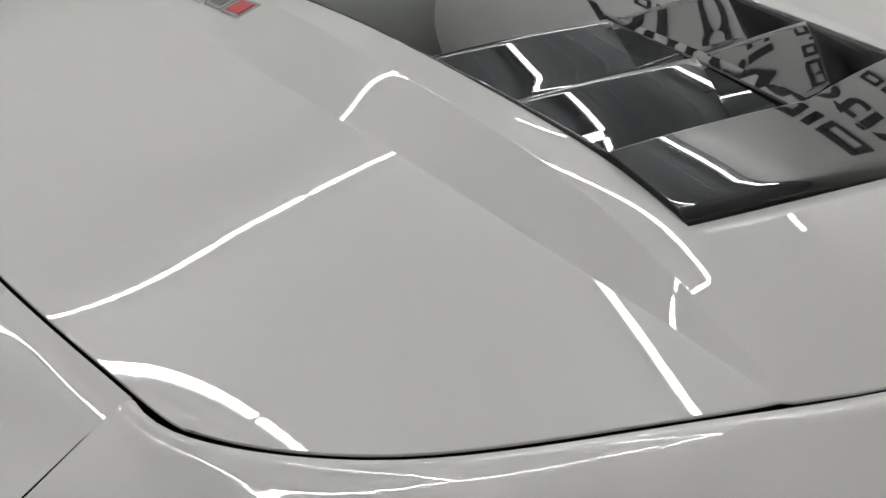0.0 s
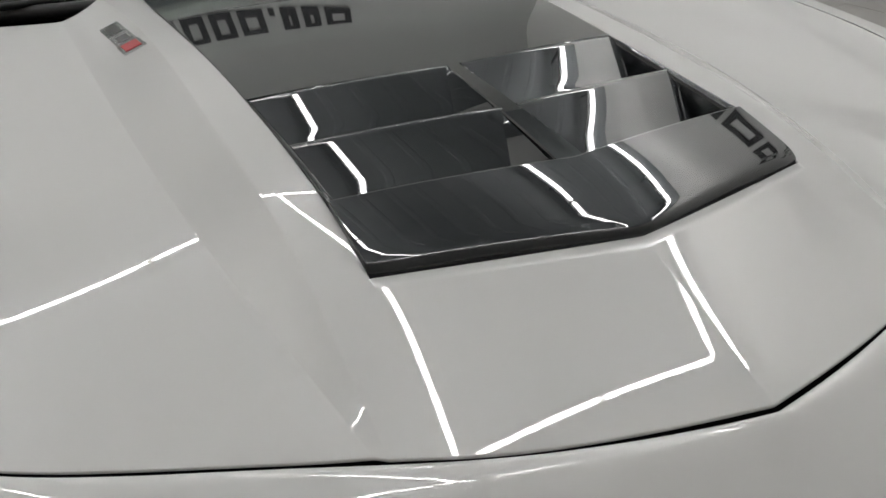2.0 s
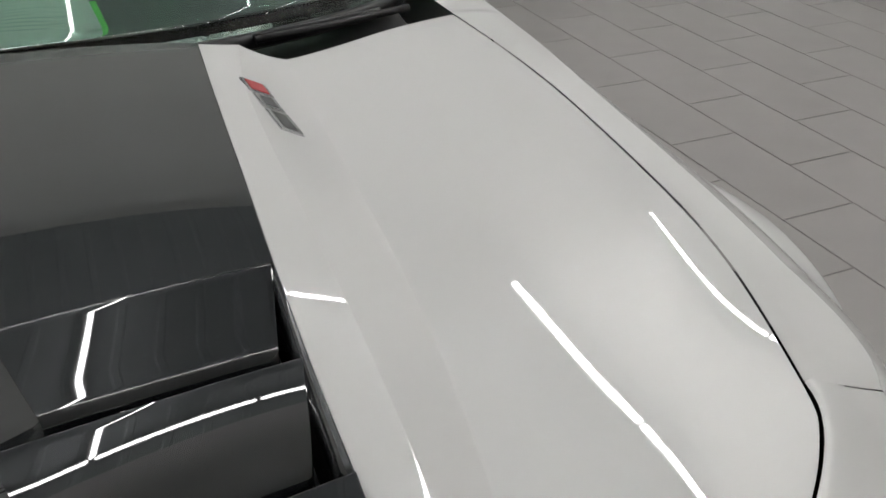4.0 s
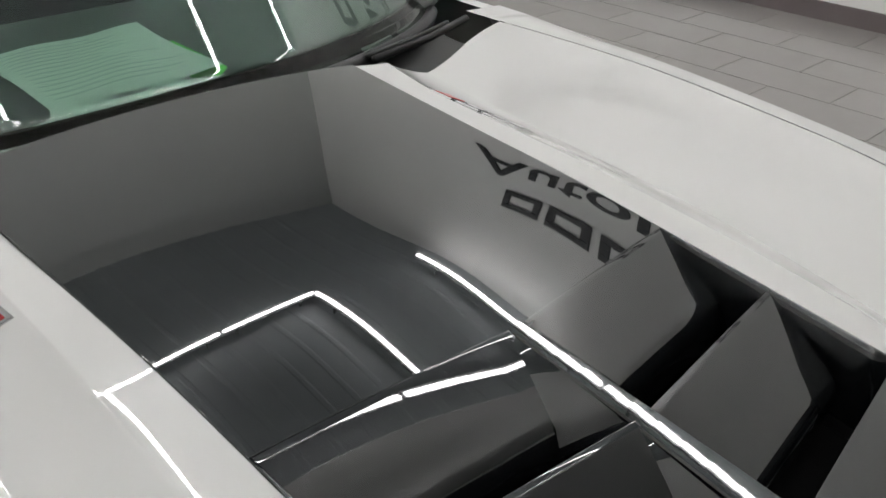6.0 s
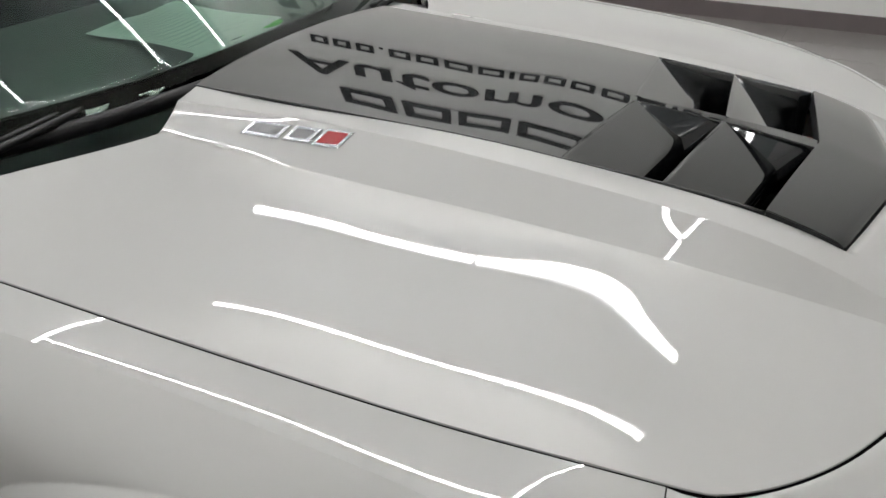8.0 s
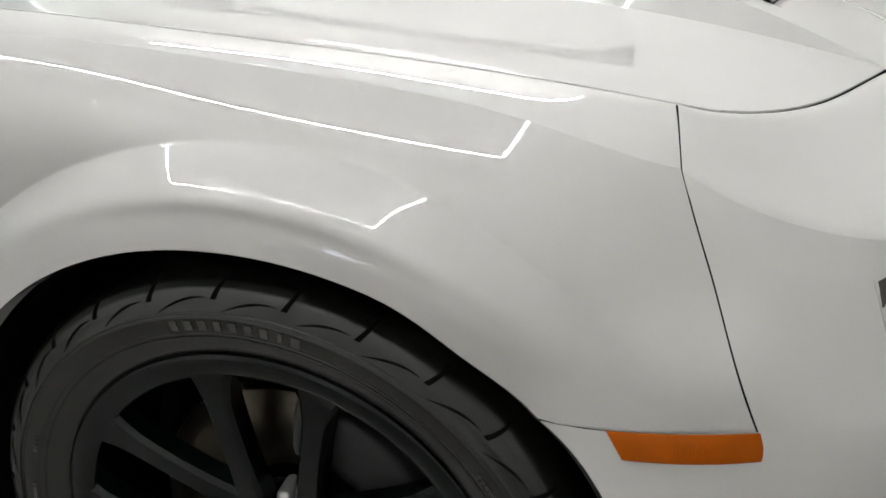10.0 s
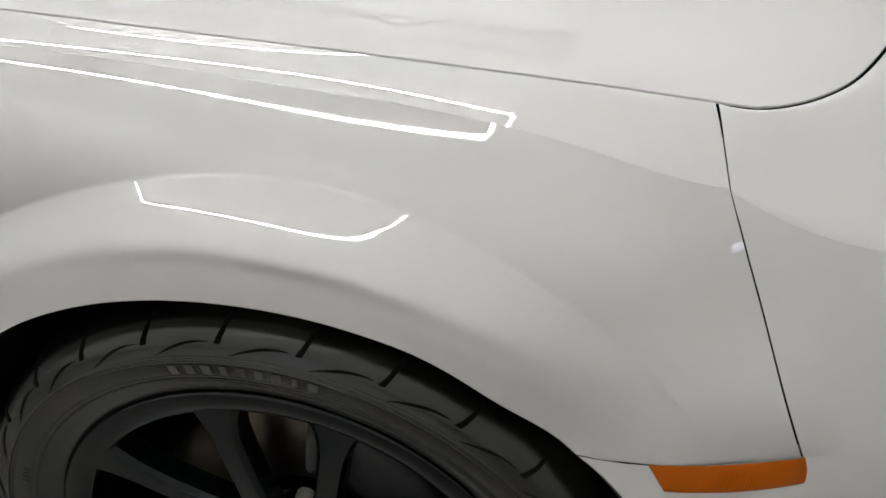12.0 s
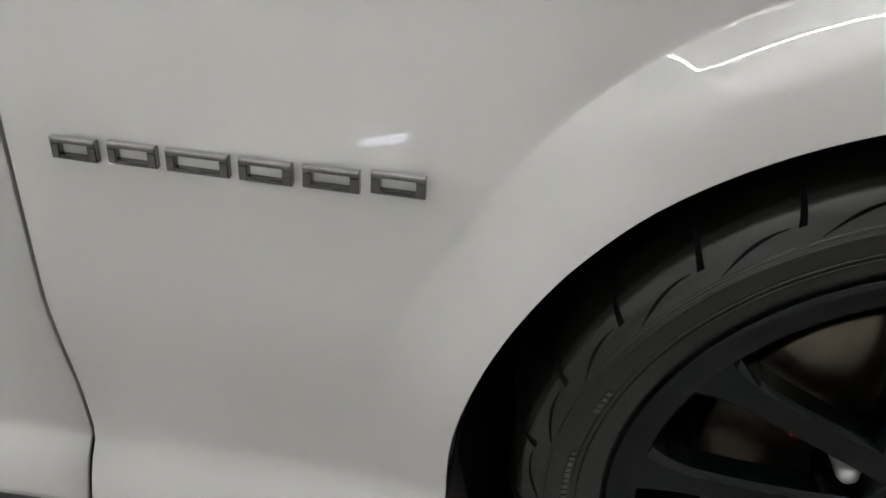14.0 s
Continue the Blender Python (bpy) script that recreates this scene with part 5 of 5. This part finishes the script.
def on_flank(side, x, y, turn):
    """The frame of a badge that lies on the dome's flank, turned along the car."""
    xc, yc, e = x - 0.022, y + side * 0.08, 0.004
    z = flank_z(xc, yc)
    gx, gy = (flank_z(xc + e, yc) - z) / e, (flank_z(xc, yc + e) - z) / e
    z += gx * (x - xc) + gy * (y - yc) + 0.0003
    return surface_frame((side * x, y, z), (-side * turn, side, side * gy - turn * gx), Vector((-side, 0.0, -gx)))


bonnet_badge(on_flank(-1, 0.374, 0.352, 0.10))
bonnet_badge(on_flank(1, 0.374, 0.190, 0.10))


def side_emblem(side):
    e = new("side_emblem")
    e.parent = CAR
    tagged(e, "chrome side emblem of six letter-sized blocks")
    y0, y1, z = 0.714, 0.434, 0.6365
    if side > 0:
        y0, y1 = y1, y0
    widths = (0.036, 0.038, 0.048, 0.040, 0.042, 0.040)
    gap = (abs(y1 - y0) - sum(widths)) / 5
    c = 0.0
    h = 0.0172
    for k, wd in enumerate(widths):
        y = y0 + (c if y1 > y0 else -c)
        x = side_x(y, z)
        m = surface_frame((side * (x + 0.0005), y, z - h), (0, 1 if y1 > y0 else -1, -0.004), (0, 0, 1))
        bm = bmesh.new()
        t = 0.0042
        rects = [(0, h - t, wd, h), (0, 0, t * 1.7, h - t)]
        rects += [(wd - t * 1.7, 0, wd, h - t), (t * 1.7, 0, wd - t * 1.7, t * 0.8)]
        blocks(bm, rects, 0.006, 0, 0.0010)
        ob = part("letter_block", bm, SMOKED_CHROME, e, smooth=False)
        ob.matrix_basis = m
        bm = bmesh.new()
        box(bm, 0.0005, h - 0.0012, 0.001, wd - 0.0005, h + 0.0006, 0.0064, 0.0003)
        edge = part("bright_edge", bm, CHROME, ob, smooth=False)
        c += wd + gap


for s in (-1, 1):
    side_emblem(s)


# ---- papers on the dashboard ----
def build_papers():
    p = thing("paper_sheet", "printed form in green plastic sleeve on the dashboard", "paper", (0.0, 0.0, 0.0))
    m = pose(0.025, 0.80, 0.940, 2, 0, 3)
    rise = lambda x, y: 0.007 + 0.005 * math.sin(11 * x + 2) * math.cos(13 * y) + 0.10 * max(0.0, y - 0.06) ** 1.5 + 0.002 * math.sin(37 * x - 21 * y)
    # crumpled sheet, two faces with a little thickness
    bm = bmesh.new()
    for low in (0.0, -0.0012):
        grid(bm, [[(x, y + 0.02 * x, rise(x, y) + low) for x in np.linspace(-0.14, 0.14, 24)] for y in np.linspace(-0.135, 0.135, 22)])
    bmesh.ops.transform(bm, matrix=m, verts=bm.verts)
    part("sheet", bm, PAPER, p)
    bm = bmesh.new()
    box(bm, 0.02, -0.125, -0.003, 0.152, 0.04, -0.0005)
    bmesh.ops.transform(bm, matrix=m, verts=bm.verts)
    part("sleeve", bm, GREEN, p, smooth=False)
    bm = bmesh.new()
    rng = random.Random(3)
    for i in range(14):
        y = 0.11 - i * 0.016
        xs = np.linspace(-0.12, 0.01 + 0.11 * rng.random(), 14)
        grid(bm, [[(x, y + d + 0.02 * x, rise(x, y + d) + 0.0006) for x in xs] for d in (0.0, 0.0035)])
    bmesh.ops.transform(bm, matrix=m, verts=bm.verts)
    part("print_lines", bm, PAPER_INK, p, "rows of illegible print", smooth=False)


build_papers()


# ---- wall lettering: plain letter-sized shapes for the trade name, a word for the trade ----
def wall_word(name, text, height, m, label, width):
    cu = bpy.data.curves.new(name, "FONT")
    cu.body = text
    cu.size = height / 0.72
    cu.extrude = 0.006
    cu.offset = 0.012 * height
    tmp = new("tmp", cu)
    dg = bpy.context.evaluated_depsgraph_get()
    me = bpy.data.meshes.new_from_object(tmp.evaluated_get(dg))
    bpy.data.objects.remove(tmp)
    me.materials.clear()
    me.materials.append(LETTER)
    me.transform(Matrix.Diagonal((width / max(v.co.x for v in me.vertices), 1, 1, 1)))
    ob = new(name, me)
    ob.matrix_basis = m
    return tagged(ob, label, "wall sign")


def letter_bars(name, widths, height, pitch_gap, m, label):
    bm = bmesh.new()
    x = 0.0
    for k, w in enumerate(widths):
        t = height * 0.27
        if w < 0:
            x += -w
            continue
        box(bm, x, 0, 0, x + w, t, 0.01, 0.004)
        if w > height * 0.3:
            box(bm, x, height - t, 0, x + w, height, 0.01, 0.004)
            box(bm, x, t, 0, x + t, height - t, 0.01, 0.003)
            box(bm, x + w - t, t, 0, x + w, height - t, 0.01, 0.003)
        x += w + pitch_gap
    ob = new(name, mesh_of(bm, name, LETTER, False))
    ob.matrix_basis = m
    return tagged(ob, label, "wall sign"), x


# on the east wall, read from inside the room: text runs towards -y
def east_wall(y, z):
    return Matrix(((0, 0, -1, ROOM_X1 - 0.012), (-1, 0, 0, y), (0, 1, 0, z), (0, 0, 0, 1)))


def north_wall(x, z):
    return Matrix(((1, 0, 0, x), (0, 0, -1, ROOM_Y1 - 0.062), (0, 1, 0, z), (0, 0, 0, 1)))


letter_bars("wall_lettering", (0.53, 0.50, 0.62, 0.62, 0.12, 0.50), 0.37, 0.085, east_wall(3.50, 3.70), "large dark letter-sized blocks on the pale wall")
wall_word("wall_word", "Automotive", 0.40, east_wall(3.92, 3.09), "dark lettering on the pale showroom wall", 4.35)
letter_bars("wall_lettering", (0.17, 0.17, 0.17, 0.04, 0.20, 0.20, 0.24, 0.24, 0.05, 0.20, 0.21, 0.20, 0.20, 0.22, 0.04, 0.15, 0.16, 0.24), 0.16, 0.05, east_wall(3.64, 2.64), "row of small dark letter-sized blocks")
bm = bmesh.new()
box(bm, -3.6, ROOM_Y1 - 0.05, 2.3, 2.40, ROOM_Y1 - 0.001, 3.5, 0.004)
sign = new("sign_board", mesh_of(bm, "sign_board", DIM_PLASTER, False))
tagged(sign, "pale sign board on the showroom wall", "sign")
letter_bars("wall_lettering", (0.22, 0.22, 0.22, 0.06, 0.24, 0.24, 0.30, 0.30, 0.06, 0.24, 0.26, 0.24, 0.24, 0.27, 0.06, 0.17, 0.18, 0.28), 0.27, 0.06, north_wall(-2.6, 3.0), "row of dark letter-sized blocks on the sign board")

# small daylit panes, seen in the paint only
for i, b in enumerate(((ROOM_X0 + 0.001, 0.38, 0.26, ROOM_X0 + 0.02, 0.64, 0.34), (-2.34, ROOM_Y0 + 0.001, 2.36, -2.08, ROOM_Y0 + 0.02, 2.62))):
    w = tagged(new(f"window_{i + 1}"), "small daylit window", kind="structure")
    bm = bmesh.new()
    box(bm, *b)
    part("pane", bm, WINDOW_GLOW, w, smooth=False)


# ---- floor tiles, last ----
def build_tiles():
    tw, tl, j = 0.30, 0.60, 0.003
    bm = bmesh.new()
    box(bm, j / 2, j / 2, -0.008, tw - j / 2, tl - j / 2, 0.0, 0.0015)
    me = mesh_of(bm, "tile", TILE, False)
    n = 0
    rest = bmesh.new()
    y0 = ROOM_Y0
    col = 0
    x = -3.3
    while x < ROOM_X1 - 0.01:
        y = -6.55 + (0.3 if col % 2 == 0 else 0.0)
        while y < ROOM_Y1:
            if 1.2 < x < 4.2 and -1.2 < y < 3.4 and n < 300 or (-1.6 < x < 1.2 and -1.9 < y < -0.5):
                ob = bpy.data.objects.new("tile", me)
                scene.collection.objects.link(ob)
                ob.parent = FLOOR
                ob.location = (x, y, 0)
                n += 1
            else:
                a, b, c = max(y, ROOM_Y0), min(y + tl, ROOM_Y1), min(x + tw, ROOM_X1)
                vs = [rest.verts.new(p) for p in ((x + j / 2, a + j / 2, 0), (c - j / 2, a + j / 2, 0), (c - j / 2, b - j / 2, 0), (x + j / 2, b - j / 2, 0))]
                rest.faces.new(vs)
            y += tl
        x += tw
        col += 1
    ob = part("far_tiles", rest, TILE, FLOOR, smooth=False)
    tagged(ob, kind="stuff")


build_tiles()
